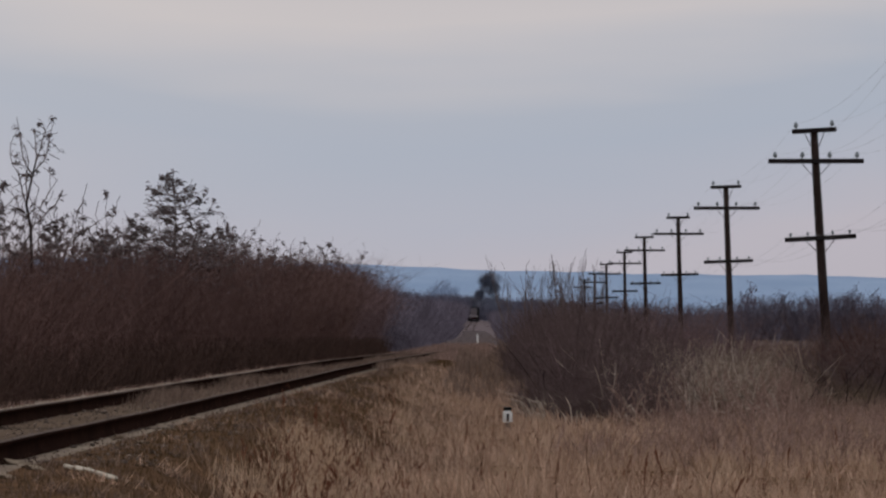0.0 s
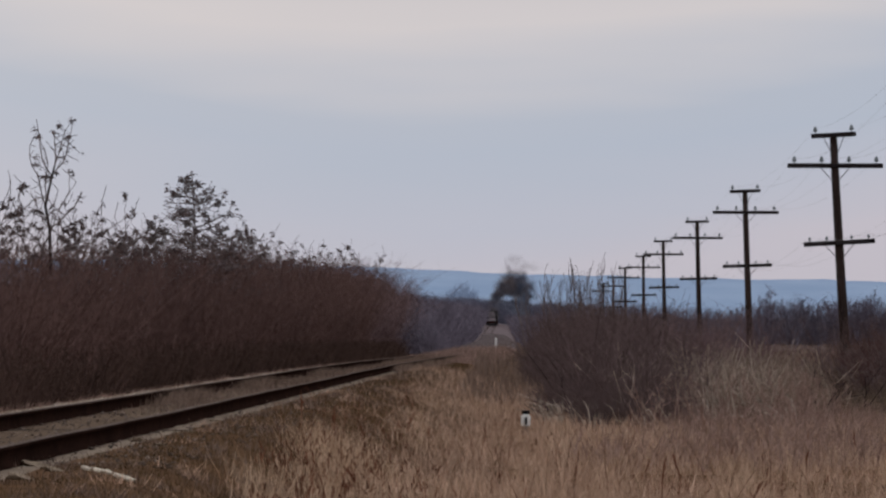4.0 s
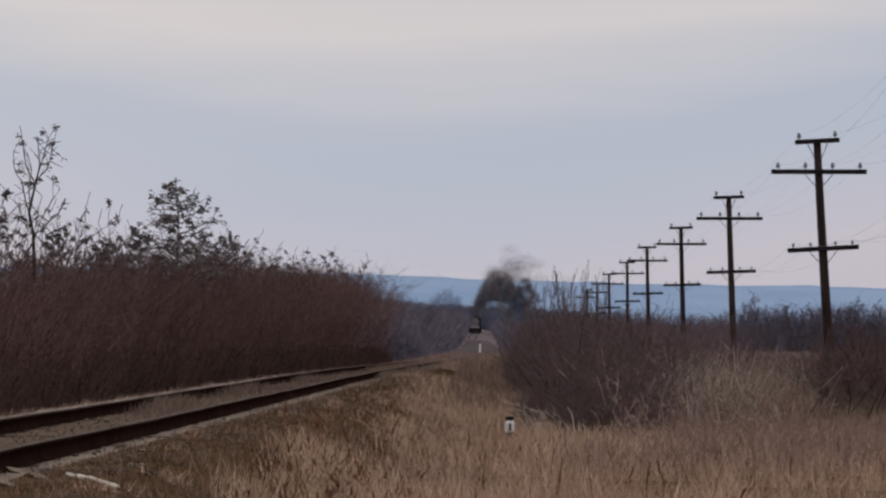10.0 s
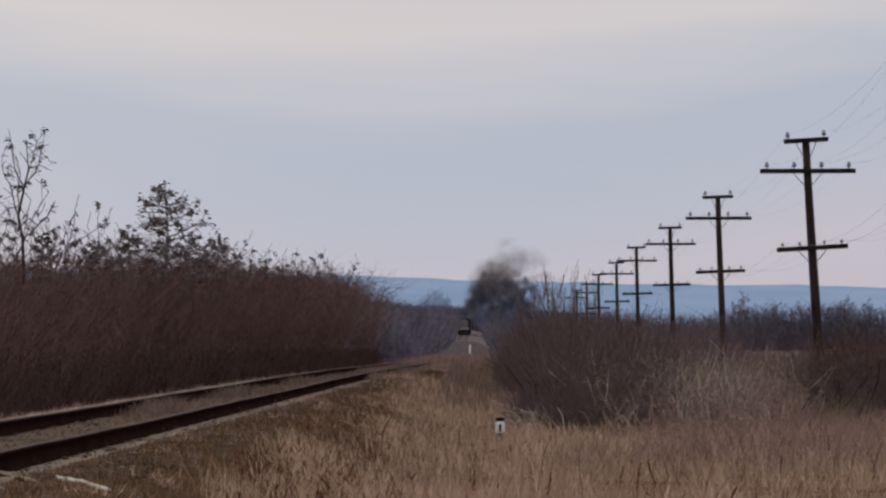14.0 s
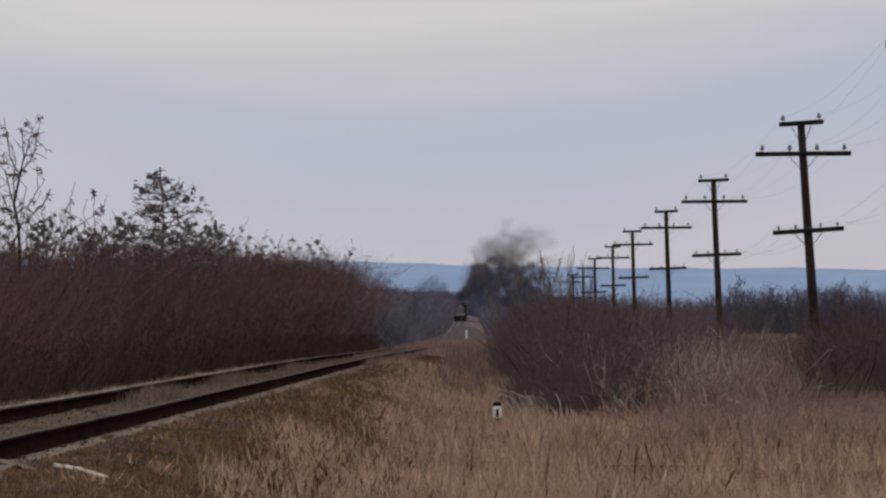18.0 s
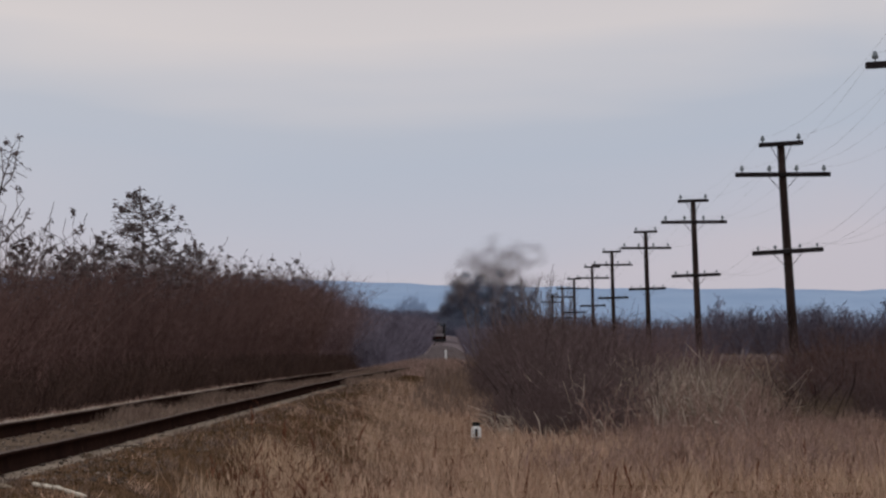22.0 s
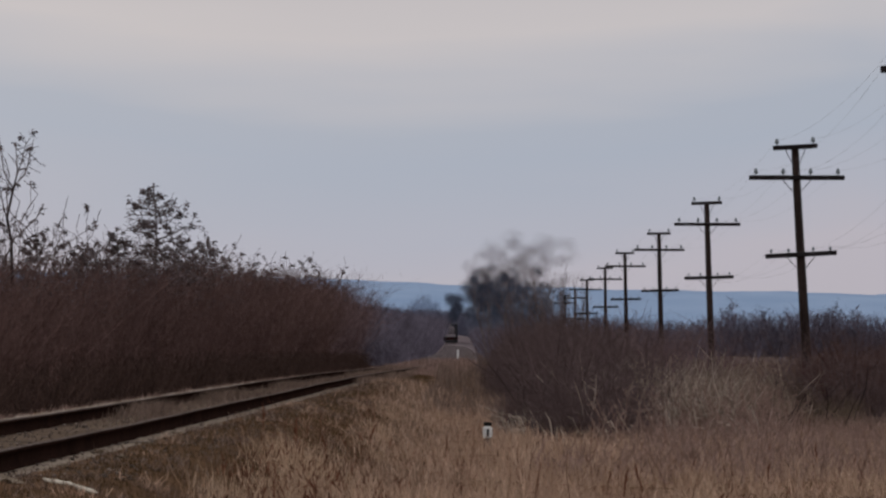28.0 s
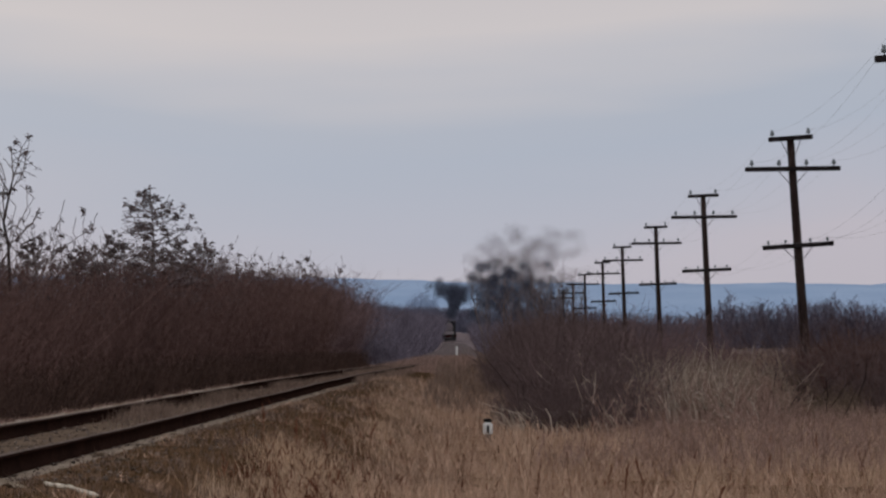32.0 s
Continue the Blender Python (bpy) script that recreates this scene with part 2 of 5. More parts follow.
M = {
    "soil": material("dry_soil_and_litter", (0.086, 0.049, 0.028), (0.130, 0.074, 0.043), scale=0.35, fine=3.0, c3=(0.056, 0.034, 0.022), bump=0.6),
    "ballast": material("dusty_ballast", (0.092, 0.064, 0.046), (0.142, 0.101, 0.073), scale=0.8, fine=9.0, c3=(0.058, 0.040, 0.028), bump=0.8),
    "shoulder": material("pale_dusty_shoulder", (0.185, 0.142, 0.108), (0.265, 0.208, 0.160), scale=0.9, fine=7.0, c3=(0.125, 0.094, 0.070), bump=0.8),
    "stones": material("dusty_ballast_stones", (0.10, 0.075, 0.062), (0.22, 0.17, 0.14), scale=1.5, fine=12.0, island=0.5, bump=0),
    "far_ground": material("grey_far_ground", (0.132, 0.103, 0.106), (0.174, 0.137, 0.138), scale=0.3, fine=2.0, c3=(0.100, 0.079, 0.082), bump=0.4),
    "rail_side": material("rusty_rail_side", (0.017, 0.009, 0.007), (0.030, 0.015, 0.011), scale=2.0, fine=30.0, rough=1.0, spec=0.0),
    "rail_top": material("worn_rail_head", (0.10, 0.075, 0.062), (0.15, 0.115, 0.10), scale=0.6, fine=12.0, rough=0.8, bump=0.05),
    "sleeper": material("tarred_sleeper", (0.05, 0.038, 0.03), (0.10, 0.078, 0.06), scale=4.0, fine=25.0, random_ob=0.3, stretch=(1, 6, 6)),
    "straw": material("dry_grass", (0.564, 0.366, 0.259), (0.240, 0.149, 0.101), scale=0.42, fine=1.6, c3=(0.600, 0.418, 0.305), island=0.27, bump=0),
    "pale_straw": material("pale_reed_grass", (0.345, 0.270, 0.208), (0.215, 0.164, 0.124), scale=0.5, fine=2.0, c3=(0.480, 0.378, 0.312), island=0.45, bump=0),
    "bright_straw": material("bleached_tussock", (0.486, 0.333, 0.223), (0.373, 0.243, 0.159), scale=0.4, fine=2.0, c3=(0.560, 0.405, 0.283), island=0.35, bump=0),
    "heath": material("grey_pink_dead_herbs", (0.306, 0.200, 0.162), (0.208, 0.132, 0.108), scale=0.35, fine=1.5, c3=(0.379, 0.259, 0.211), island=0.45, bump=0),
    "green_grass": material("short_green_brown_grass", (0.066, 0.041, 0.021), (0.102, 0.062, 0.031), scale=0.5, fine=2.0, c3=(0.142, 0.086, 0.045), island=0.4, bump=0),
    "weed": material("dead_reddish_weed", (0.112, 0.044, 0.026), (0.169, 0.072, 0.043), scale=0.8, fine=3.0, island=0.35, bump=0),
    "brush": material("bare_brush", (0.096, 0.057, 0.050), (0.178, 0.105, 0.090), scale=0.22, fine=0.7, c3=(0.078, 0.047, 0.044), island=0.13, bump=0),
    # darker than the brush above: shade at the thicket's foot, painted in
    "shaded_brush": material("shade_dark_undergrowth", (0.052, 0.032, 0.026), (0.086, 0.052, 0.042), scale=0.3, fine=0.9, c3=(0.040, 0.026, 0.022), island=0.25, bump=0),
    "white_straw": material("sun_bleached_straw", (0.56, 0.47, 0.40), (0.42, 0.345, 0.285), scale=0.6, fine=3.0, c3=(0.63, 0.54, 0.46), island=0.3, bump=0),
    "olive_weed": material("withered_olive_weed", (0.150, 0.106, 0.074), (0.225, 0.165, 0.118), scale=0.5, fine=2.0, c3=(0.115, 0.080, 0.057), island=0.35, random_ob=0.25, bump=0),
    "grey_grass": material("grey_trackside_grass", (0.215, 0.175, 0.168), (0.285, 0.235, 0.225), scale=0.1, fine=0.6, c3=(0.165, 0.133, 0.130), island=0.3, bump=0),
    "pale_stem": material("pale_bare_stem", (0.33, 0.26, 0.205), (0.44, 0.355, 0.285), scale=0.8, fine=4.0, island=0.45, bump=0),
    "bush": material("grey_brown_bush", (0.104, 0.071, 0.067), (0.162, 0.112, 0.106), scale=0.2, fine=1.0, c3=(0.078, 0.053, 0.053), island=0.35, bump=0),
    "dark_stem": material("dark_bare_stem", (0.030, 0.022, 0.021), (0.052, 0.037, 0.034), scale=1.0, fine=6.0, island=0.3, bump=0),
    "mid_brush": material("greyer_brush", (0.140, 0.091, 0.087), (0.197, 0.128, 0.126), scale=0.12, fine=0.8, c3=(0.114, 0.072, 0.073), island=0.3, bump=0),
    "red_brush": material("reddish_brush", (0.088, 0.047, 0.040), (0.128, 0.071, 0.059), scale=0.25, fine=1.5, island=0.4, bump=0),
    "bark": material("young_tree_bark", (0.12, 0.094, 0.09), (0.19, 0.155, 0.15), scale=1.0, fine=8.0, random_ob=0.15, bump=0.3),
    "field_grass": material("withered_field_grass", (0.175, 0.120, 0.092), (0.245, 0.170, 0.132), scale=0.1, fine=0.6, c3=(0.135, 0.092, 0.072), island=0.35, bump=0),
    "pods": material("dry_leaves_and_pods", (0.098, 0.074, 0.073), (0.165, 0.127, 0.124), scale=1.0, fine=6.0, island=0.4, bump=0),
    # far, bend and valley wood: distance haze mixed into the base colours
    "far_wood": material("far_wood_haze_tint", (0.116, 0.099, 0.124), (0.155, 0.132, 0.160), scale=0.05, fine=0.4, island=0.18, bump=0),
    "bend_wood": material("bend_wood_haze_tint", (0.150, 0.128, 0.158), (0.200, 0.170, 0.205), scale=0.05, fine=0.4, island=0.18, bump=0),
    # trees that emit blue in place of the air's haze
    "hazy_wood": glow_material("hazy_blue_trees", (0.080, 0.108, 0.172), (0.100, 0.128, 0.192), 0.05, 1.0),
    "valley_wood": material("valley_wood_haze_tint", (0.128, 0.124, 0.165), (0.165, 0.158, 0.205), scale=0.02, fine=0.2, island=0.15, bump=0),
    "pole": material("creosoted_pole", (0.028, 0.019, 0.017), (0.074, 0.052, 0.045), scale=1.2, fine=20.0, random_ob=0.2, stretch=(4.800, 4.800, 0.480)),
    "arm": material("weathered_crossarm", (0.018, 0.015, 0.015), (0.034, 0.028, 0.028), scale=3.0, fine=20.0, random_ob=0.2),
    "steel": material("galvanised_brace", (0.096, 0.090, 0.087), (0.132, 0.126, 0.120), scale=4.0, rough=0.6, metal=0.3),
    "porcelain": material("grey_green_glass", (0.14, 0.16, 0.17), (0.22, 0.245, 0.255), scale=6.0, rough=0.25, bump=0, spec=0.5),
    "wire": material("dull_copper_wire", (0.14, 0.13, 0.13), (0.20, 0.19, 0.19), scale=2.0, rough=0.6, metal=0.4, bump=0),
    "white_stone": material("whitewashed_stone", (0.72, 0.70, 0.66), (0.82, 0.80, 0.76), scale=6.0, fine=30.0, c3=(0.55, 0.52, 0.47)),
    "dark_stone": material("dark_stone", (0.13, 0.10, 0.085), (0.2, 0.16, 0.135), scale=5.0, fine=25.0),
    "clod": material("pale_dry_clod", (0.187, 0.140, 0.101), (0.259, 0.202, 0.147), scale=4.0, fine=18.0, random_ob=0.2, bump=0.5),
    "black_paint": material("black_paint", (0.012, 0.012, 0.012), (0.025, 0.024, 0.023), scale=6.0, rough=0.6),
    "dead_wood": material("bleached_stick", (0.55, 0.48, 0.38), (0.66, 0.58, 0.47), scale=5.0, fine=30.0),
    "loco": material("sooty_black_engine", (0.016, 0.016, 0.017), (0.03, 0.029, 0.028), scale=1.0, fine=10.0, rough=0.6, bump=0.1, spec=0.15),
    "loco_grey": material("dusty_smokebox_front", (0.155, 0.130, 0.134), (0.215, 0.180, 0.182), scale=1.5, fine=10.0, rough=0.8, bump=0.1),
    "loco_red": material("sooty_red_paint", (0.025, 0.006, 0.005), (0.037, 0.009, 0.007), scale=2.0, fine=10.0, rough=0.8, bump=0.1),
    "coach": material("dark_coach_paint", (0.035, 0.035, 0.04), (0.05, 0.05, 0.055), scale=0.6, fine=6.0, rough=0.6, bump=0.1),
    "lamp_glass": material("dim_lamp_glass", (0.200, 0.192, 0.168), (0.240, 0.232, 0.200), scale=3.0, rough=0.2, bump=0),
    "window": material("dark_window_glass", (0.03, 0.035, 0.04), (0.04, 0.045, 0.05), scale=1.0, rough=0.1, bump=0, spec=0.5),
    "smoke": material("coal_smoke", (0.064, 0.072, 0.102), (0.096, 0.107, 0.148), scale=0.4, fine=2.0, rough=1.0, bump=0, island=0.3),
    "thin_smoke": material("thinning_coal_smoke", (0.160, 0.124, 0.117), (0.215, 0.170, 0.160), scale=0.4, fine=2.0, rough=1.0, bump=0, island=0.3),
    "haze": material("thin_blue_smoke", (0.155, 0.172, 0.225), (0.205, 0.225, 0.285), scale=0.4, fine=2.0, rough=1.0, bump=0, island=0.2),
    # blue emission paints the haze over the ridge
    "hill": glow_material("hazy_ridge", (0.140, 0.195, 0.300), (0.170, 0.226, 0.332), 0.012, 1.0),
}


# ---- mesh helpers ----
def mesh_np(name, verts, faces, mats, face_mat=None, smooth=False):
    """A mesh from arrays: verts (n, 3), faces (m, 3) or (m, 4)."""
    verts, faces = np.asarray(verts, np.float32), np.asarray(faces, np.int32)
    me = bpy.data.meshes.new(name)
    k = faces.shape[1]
    me.vertices.add(len(verts))
    me.vertices.foreach_set("co", verts.ravel())
    me.loops.add(faces.size)
    me.loops.foreach_set("vertex_index", faces.ravel())
    me.polygons.add(len(faces))
    me.polygons.foreach_set("loop_start", np.arange(0, faces.size, k, dtype=np.int32))
    me.polygons.foreach_set("loop_total", np.full(len(faces), k, np.int32))
    for m in (mats if isinstance(mats, (list, tuple)) else [mats]):
        me.materials.append(m)
    if face_mat is not None:
        me.polygons.foreach_set("material_index", np.asarray(face_mat, np.int32))
    if smooth:
        me.polygons.foreach_set("use_smooth", np.ones(len(faces), bool))
    me.update(calc_edges=True)
    me.validate()
    return me


def prisms(p0, p1, r0, r1, sides=3):
    """Tapered sticks from p0 to p1: vertex and quad arrays."""
    p0, p1 = np.asarray(p0, float), np.asarray(p1, float)
    n = len(p0)
    r0, r1 = np.broadcast_to(r0, n), np.broadcast_to(r1, n)
    d = p1 - p0
    d /= np.maximum(np.linalg.norm(d, axis=1, keepdims=True), 1e-9)
    ref = np.where(np.abs(d[:, 2:3]) > 0.9, [[1.0, 0, 0]], [[0, 0, 1.0]])
    a = np.cross(d, ref)
    a /= np.linalg.norm(a, axis=1, keepdims=True)
    b = np.cross(d, a)
    ang = 2 * np.pi * np.arange(sides) / sides
    ring = np.cos(ang)[None, :, None] * a[:, None] + np.sin(ang)[None, :, None] * b[:, None]
    v = np.concatenate([p0[:, None] + ring * r0[:, None, None], p1[:, None] + ring * r1[:, None, None]], axis=1).reshape(-1, 3)
    i, j = np.arange(sides), (np.arange(sides) + 1) % sides
    q = np.stack([i, j, j + sides, i + sides], axis=1)
    f = (np.arange(n)[:, None, None] * 2 * sides + q[None]).reshape(-1, 4)
    return v, f


def part(name, bm, mat, parent, label=""):
    me = bpy.data.meshes.new(name)
    bm.to_mesh(me)
    bm.free()
    me.materials.append(mat)
    ob = new(name, me)
    ob.parent = parent
    if label:
        tagged(ob, label=label)
    return ob


def piece(name, me, parent, m=None, label=""):
    ob = new(name, me)
    ob.parent = parent
    if m is not None:
        ob.matrix_basis = m
    if label:
        tagged(ob, label=label)
    return ob


def thing(name, label, category, group="", kind="", m=None):
    ob = new(name)
    ob.empty_display_size = 0.2
    if m is not None:
        ob.matrix_basis = m
    return tagged(ob, label=label, category=category, group=group, kind=kind)


def box(sx, sy, sz, at=(0, 0, 0), bevel=0.01, rot=None):
    bm = bmesh.new()
    bmesh.ops.create_cube(bm, size=1.0)
    bmesh.ops.scale(bm, vec=(sx, sy, sz), verts=bm.verts)
    if bevel:
        bmesh.ops.bevel(bm, geom=bm.edges[:], offset=min(bevel, 0.3 * min(sx, sy, sz)), segments=1, affect="EDGES")
    if rot is not None:
        bmesh.ops.transform(bm, matrix=rot, verts=bm.verts)
    bmesh.ops.translate(bm, vec=at, verts=bm.verts)
    return bm


def tube(r0, r1, length, at=(0, 0, 0), axis="Z", sides=12, bevel=0.0):
    """A capped cone along an axis, from at onward."""
    bm = bmesh.new()
    bmesh.ops.create_cone(bm, cap_ends=True, segments=sides, radius1=r0, radius2=r1, depth=length)
    bmesh.ops.translate(bm, vec=(0, 0, length / 2), verts=bm.verts)
    if bevel:
        rim = [e for e in bm.edges if len(e.link_faces) == 2 and any(len(f.verts) > 4 for f in e.link_faces)]
        bmesh.ops.bevel(bm, geom=rim, offset=bevel, segments=2, affect="EDGES")
    if axis == "Y":
        bmesh.ops.rotate(bm, matrix=Matrix.Rotation(radians(-90), 3, "X"), verts=bm.verts)
    if axis == "X":
        bmesh.ops.rotate(bm, matrix=Matrix.Rotation(radians(90), 3, "Y"), verts=bm.verts)
    bmesh.ops.translate(bm, vec=at, verts=bm.verts)
    return bm


def join(*bms):
    out = bmesh.new()
    for b in bms:
        me = bpy.data.meshes.new("tmp")
        b.to_mesh(me)
        b.free()
        out.from_mesh(me)
        bpy.data.meshes.remove(me)
    return out


def spread(k, base):
    """Evenly spread numbers between 0 and 1 (radical inverse of k)."""
    s, f = 0.0, 1.0 / base
    while k:
        s, k, f = s + f * (k % base), k // base, f / base
    return s


# ---- the lie of the land ----
def smooth_interp(y, ys, vs):
    """Piecewise cubic through the knots, with flat-ish joints."""
    y, ys, vs = np.asarray(y, float), np.array(ys, float), np.array(vs, float)
    m = np.gradient(vs, ys)
    i = np.clip(np.searchsorted(ys, y) - 1, 0, len(ys) - 2)
    h = ys[i + 1] - ys[i]
    t = np.clip((y - ys[i]) / h, 0, 1)
    return ((2 * t ** 3 - 3 * t ** 2 + 1) * vs[i] + (t ** 3 - 2 * t ** 2 + t) * h * m[i]
            + (-2 * t ** 3 + 3 * t ** 2) * vs[i + 1] + (t ** 3 - t ** 2) * h * m[i + 1])


def rail_z(y):
    return smooth_interp(y, [-60, 60, 120, 180, 240, 420, 700, 950, 1250, 1700, 5000], [0.77, 0.77, 0.77, 0.66, 0.52, 0.55, 0.95, 1.72, 3.6, 6.5, 20])


def track_x(y):
    return smooth_interp(y, [-60, 100, 200, 300, 420, 650, 950, 1250, 1700, 5000], [-4.65, -4.65, -4.65, -4.75, -5.4, -7.9, -12.0, -14.7, -20, -60])


def base_z(y):
    return smooth_interp(y, [-60, 150, 300, 450, 700, 950, 1250, 1700, 5000], [0, 0, 0, 0.05, 0.5, 1.25, 3.1, 6.0, 14])


def wavy(x, y, s, seed=0.0):
    return (np.sin(x * 1.3 / s + seed) * np.cos(y * 1.1 / s + 2.1 * seed) + 0.5 * np.sin(x * 3.1 / s + y * 2.3 / s + seed) + 0.3 * np.cos(y * 5.7 / s - x * 4.1 / s)) / 1.8


def ground_z(x, y):
    x, y = np.asarray(x, float), np.asarray(y, float)
    u = x - track_x(y)
    lo = base_z(y) + 0.06 * wavy(x, y, 3.0) + 0.035 * wavy(x, y, 0.8, 1.7)
    hi = rail_z(y) - 0.158 + 0.010 * wavy(x, y, 0.5, 0.4)
    t = np.where(u > 0, (u - 1.55) / 2.3, (-u - 2.0) / 2.0)
    t = np.clip(t, 0, 1)
    t = t * t * (3 - 2 * t)
    left = np.where(u < -2.0, 0.3 * np.clip((-u - 2.0) / 2, 0, 1), 0.0)
    return hi * (1 - t) + (lo + left) * t


# ---- ground ----
def knots(*spans):
    out = []
    for a, b, step in spans:
        out += list(np.arange(a, b, step))
    return np.array(out + [spans[-1][1]])


def build_ground():
    ys = knots((-80, 15, 5), (15, 130, 0.8), (130, 420, 3), (420, 1700, 12), (1700, 4950, 150))
    us = knots((-3500, -200, 220), (-200, -24, 16), (-24, -9, 1.0), (-9, 9, 0.3), (9, 30, 1.0), (30, 200, 14), (200, 3500, 220))
    yy, uu = np.meshgrid(ys, us, indexing="ij")
    xx = uu + track_x(yy) + 4.65
    zz = ground_z(xx, yy)
    v = np.stack([xx, yy, zz], -1).reshape(-1, 3)
    nx = len(us)
    a = (np.arange(len(ys) - 1)[:, None] * nx + np.arange(nx - 1)[None]).ravel()
    f = np.stack([a, a + 1, a + nx + 1, a + nx], 1)
    mid = (us[:-1] + 4.8 < 1.2) & (us[:-1] + 4.8 > -2.0)
    # greyer ground from 210 m on the track bed, from 390 m everywhere
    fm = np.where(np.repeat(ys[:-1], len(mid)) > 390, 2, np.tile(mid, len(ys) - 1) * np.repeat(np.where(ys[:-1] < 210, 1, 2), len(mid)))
    # dusty shoulders outside the sleepers' ends
    u = us[:-1] + 4.8
    edge = ((u > 0.9) & (u < 1.2)) | ((u > -2.0) & (u < -1.25))
    fm = np.where(np.tile(edge, len(ys) - 1) & (fm == 1), 3, fm)
    ob = new("ground", mesh_np("ground", v, f, [M["soil"], M["ballast"], M["far_ground"], M["shoulder"]], fm, smooth=True))
    tagged(ob, "dry brown field and low railway bank", "ground", kind="structure")


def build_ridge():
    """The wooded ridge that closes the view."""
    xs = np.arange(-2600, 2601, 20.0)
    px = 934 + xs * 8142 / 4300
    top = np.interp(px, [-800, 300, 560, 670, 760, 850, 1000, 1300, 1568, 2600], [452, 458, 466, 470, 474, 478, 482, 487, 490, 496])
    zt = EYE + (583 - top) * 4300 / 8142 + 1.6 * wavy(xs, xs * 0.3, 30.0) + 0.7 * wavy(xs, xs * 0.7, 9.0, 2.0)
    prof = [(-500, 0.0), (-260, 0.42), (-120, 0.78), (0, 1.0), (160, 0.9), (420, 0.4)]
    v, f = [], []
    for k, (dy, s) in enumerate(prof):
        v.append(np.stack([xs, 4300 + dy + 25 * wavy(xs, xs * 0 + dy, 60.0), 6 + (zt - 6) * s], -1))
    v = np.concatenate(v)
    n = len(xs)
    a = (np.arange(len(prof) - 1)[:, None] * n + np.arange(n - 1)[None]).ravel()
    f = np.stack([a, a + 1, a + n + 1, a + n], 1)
    # glows only with the haze painted into its material
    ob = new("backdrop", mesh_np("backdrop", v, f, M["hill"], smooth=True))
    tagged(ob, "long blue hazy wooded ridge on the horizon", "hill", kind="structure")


build_ground()
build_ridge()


# ---- railway track ----
def sweep_rail(off, name, parent):
    """A rail on its run: foot, web and head as one rolled section."""
    sec = [(-0.062, -0.17), (0.062, -0.17), (0.062, -0.155), (0.012, -0.135), (0.01, -0.045), (0.036, -0.035), (0.036, -0.006), (0.024, 0.0),
           (-0.024, 0.0), (-0.036, -0.006), (-0.036, -0.035), (-0.01, -0.045), (-0.012, -0.135), (-0.062, -0.155)]
    ys = knots((-60, 20, 10), (20, 140, 1.0), (140, 420, 4), (420, 1700, 10))
    sx = np.array([s[0] for s in sec])
    sz = np.array([s[1] for s in sec])
    # slightly uneven old track
    dip = 0.004 * np.sin(ys * 0.21 + off) + 0.002 * np.sin(ys * 0.9)
    xx = track_x(ys)[:, None] + off + sx[None] + 0.004 * np.sin(ys * 0.31)[:, None]
    zz = (rail_z(ys) + dip)[:, None] + sz[None]
    v = np.stack([xx, np.repeat(ys[:, None], len(sec), 1), zz], -1).reshape(-1, 3)
    n = len(sec)
    i = np.arange(n)
    q = np.stack([i, (i + 1) % n, (i + 1) % n + n, i + n], 1)
    f = (np.arange(len(ys) - 1)[:, None, None] * n + q[None]).reshape(-1, 4)
    fm = np.tile(np.isin(i, [6, 7, 8]), len(ys) - 1).astype(int)
    return piece(name, mesh_np(name, v, f, [M["rail_side"], M["rail_top"]], fm), parent, label="rusty steel rail with a worn bright head")


def build_track():
    tr = thing("railway_track", "single railway track with rusty rails and tarred sleepers", "railway track", kind="structure")
    for off in (-0.753, 0.753):
        sweep_rail(off, "rail", tr)
    bm = box(2.5, 0.24, 0.15, bevel=0.02)
    me = bpy.data.meshes.new("sleeper")
    bm.to_mesh(me)
    bm.free()
    me.materials.append(M["sleeper"])
    rng = np.random.default_rng(3)
    ys = np.arange(24, 24 + 300 * 0.62, 0.62)
    for y in ys:
        piece("sleeper", me, tr, pose(float(track_x(y)) + rng.normal(0, 0.02), y + rng.normal(0, 0.02), float(rail_z(y)) - 0.252 + rng.normal(0, 0.010), 0, 0, rng.normal(0, 0.7)))
    # the far run of sleepers
    far = np.arange(ys[-1] + 0.62, 1300, 0.9)
    x, z = track_x(far), rail_z(far) - 0.160
    c = np.array([[-1.25, -0.12], [1.25, -0.12], [1.25, 0.12], [-1.25, 0.12]])
    v = np.concatenate([np.stack([x[:, None] + c[None, :, 0], far[:, None] + c[None, :, 1], np.repeat(z[:, None], 4, 1)], -1),
                        np.stack([x[:, None] + c[None, :, 0], far[:, None] + c[None, :, 1], np.repeat(z[:, None] - 0.1, 4, 1)], -1)], 1).reshape(-1, 3)
    q = np.array([[0, 1, 2, 3], [0, 4, 5, 1], [1, 5, 6, 2], [2, 6, 7, 3], [3, 7, 4, 0]])
    f = (np.arange(len(far))[:, None, None] * 8 + q[None]).reshape(-1, 4)
    ob = piece("sleepers_far", mesh_np("sleepers_far", v, f, M["sleeper"]), tr)
    tagged(ob, kind="stuff")


build_track()


# ---- telegraph line ----
ARMS = [(0.05, 1.09, 2, 0.44), (0.80, 2.33, 4, 1.0), (2.68, 1.74, 4, 0.72)]  # below the top, length, insulators, half reach


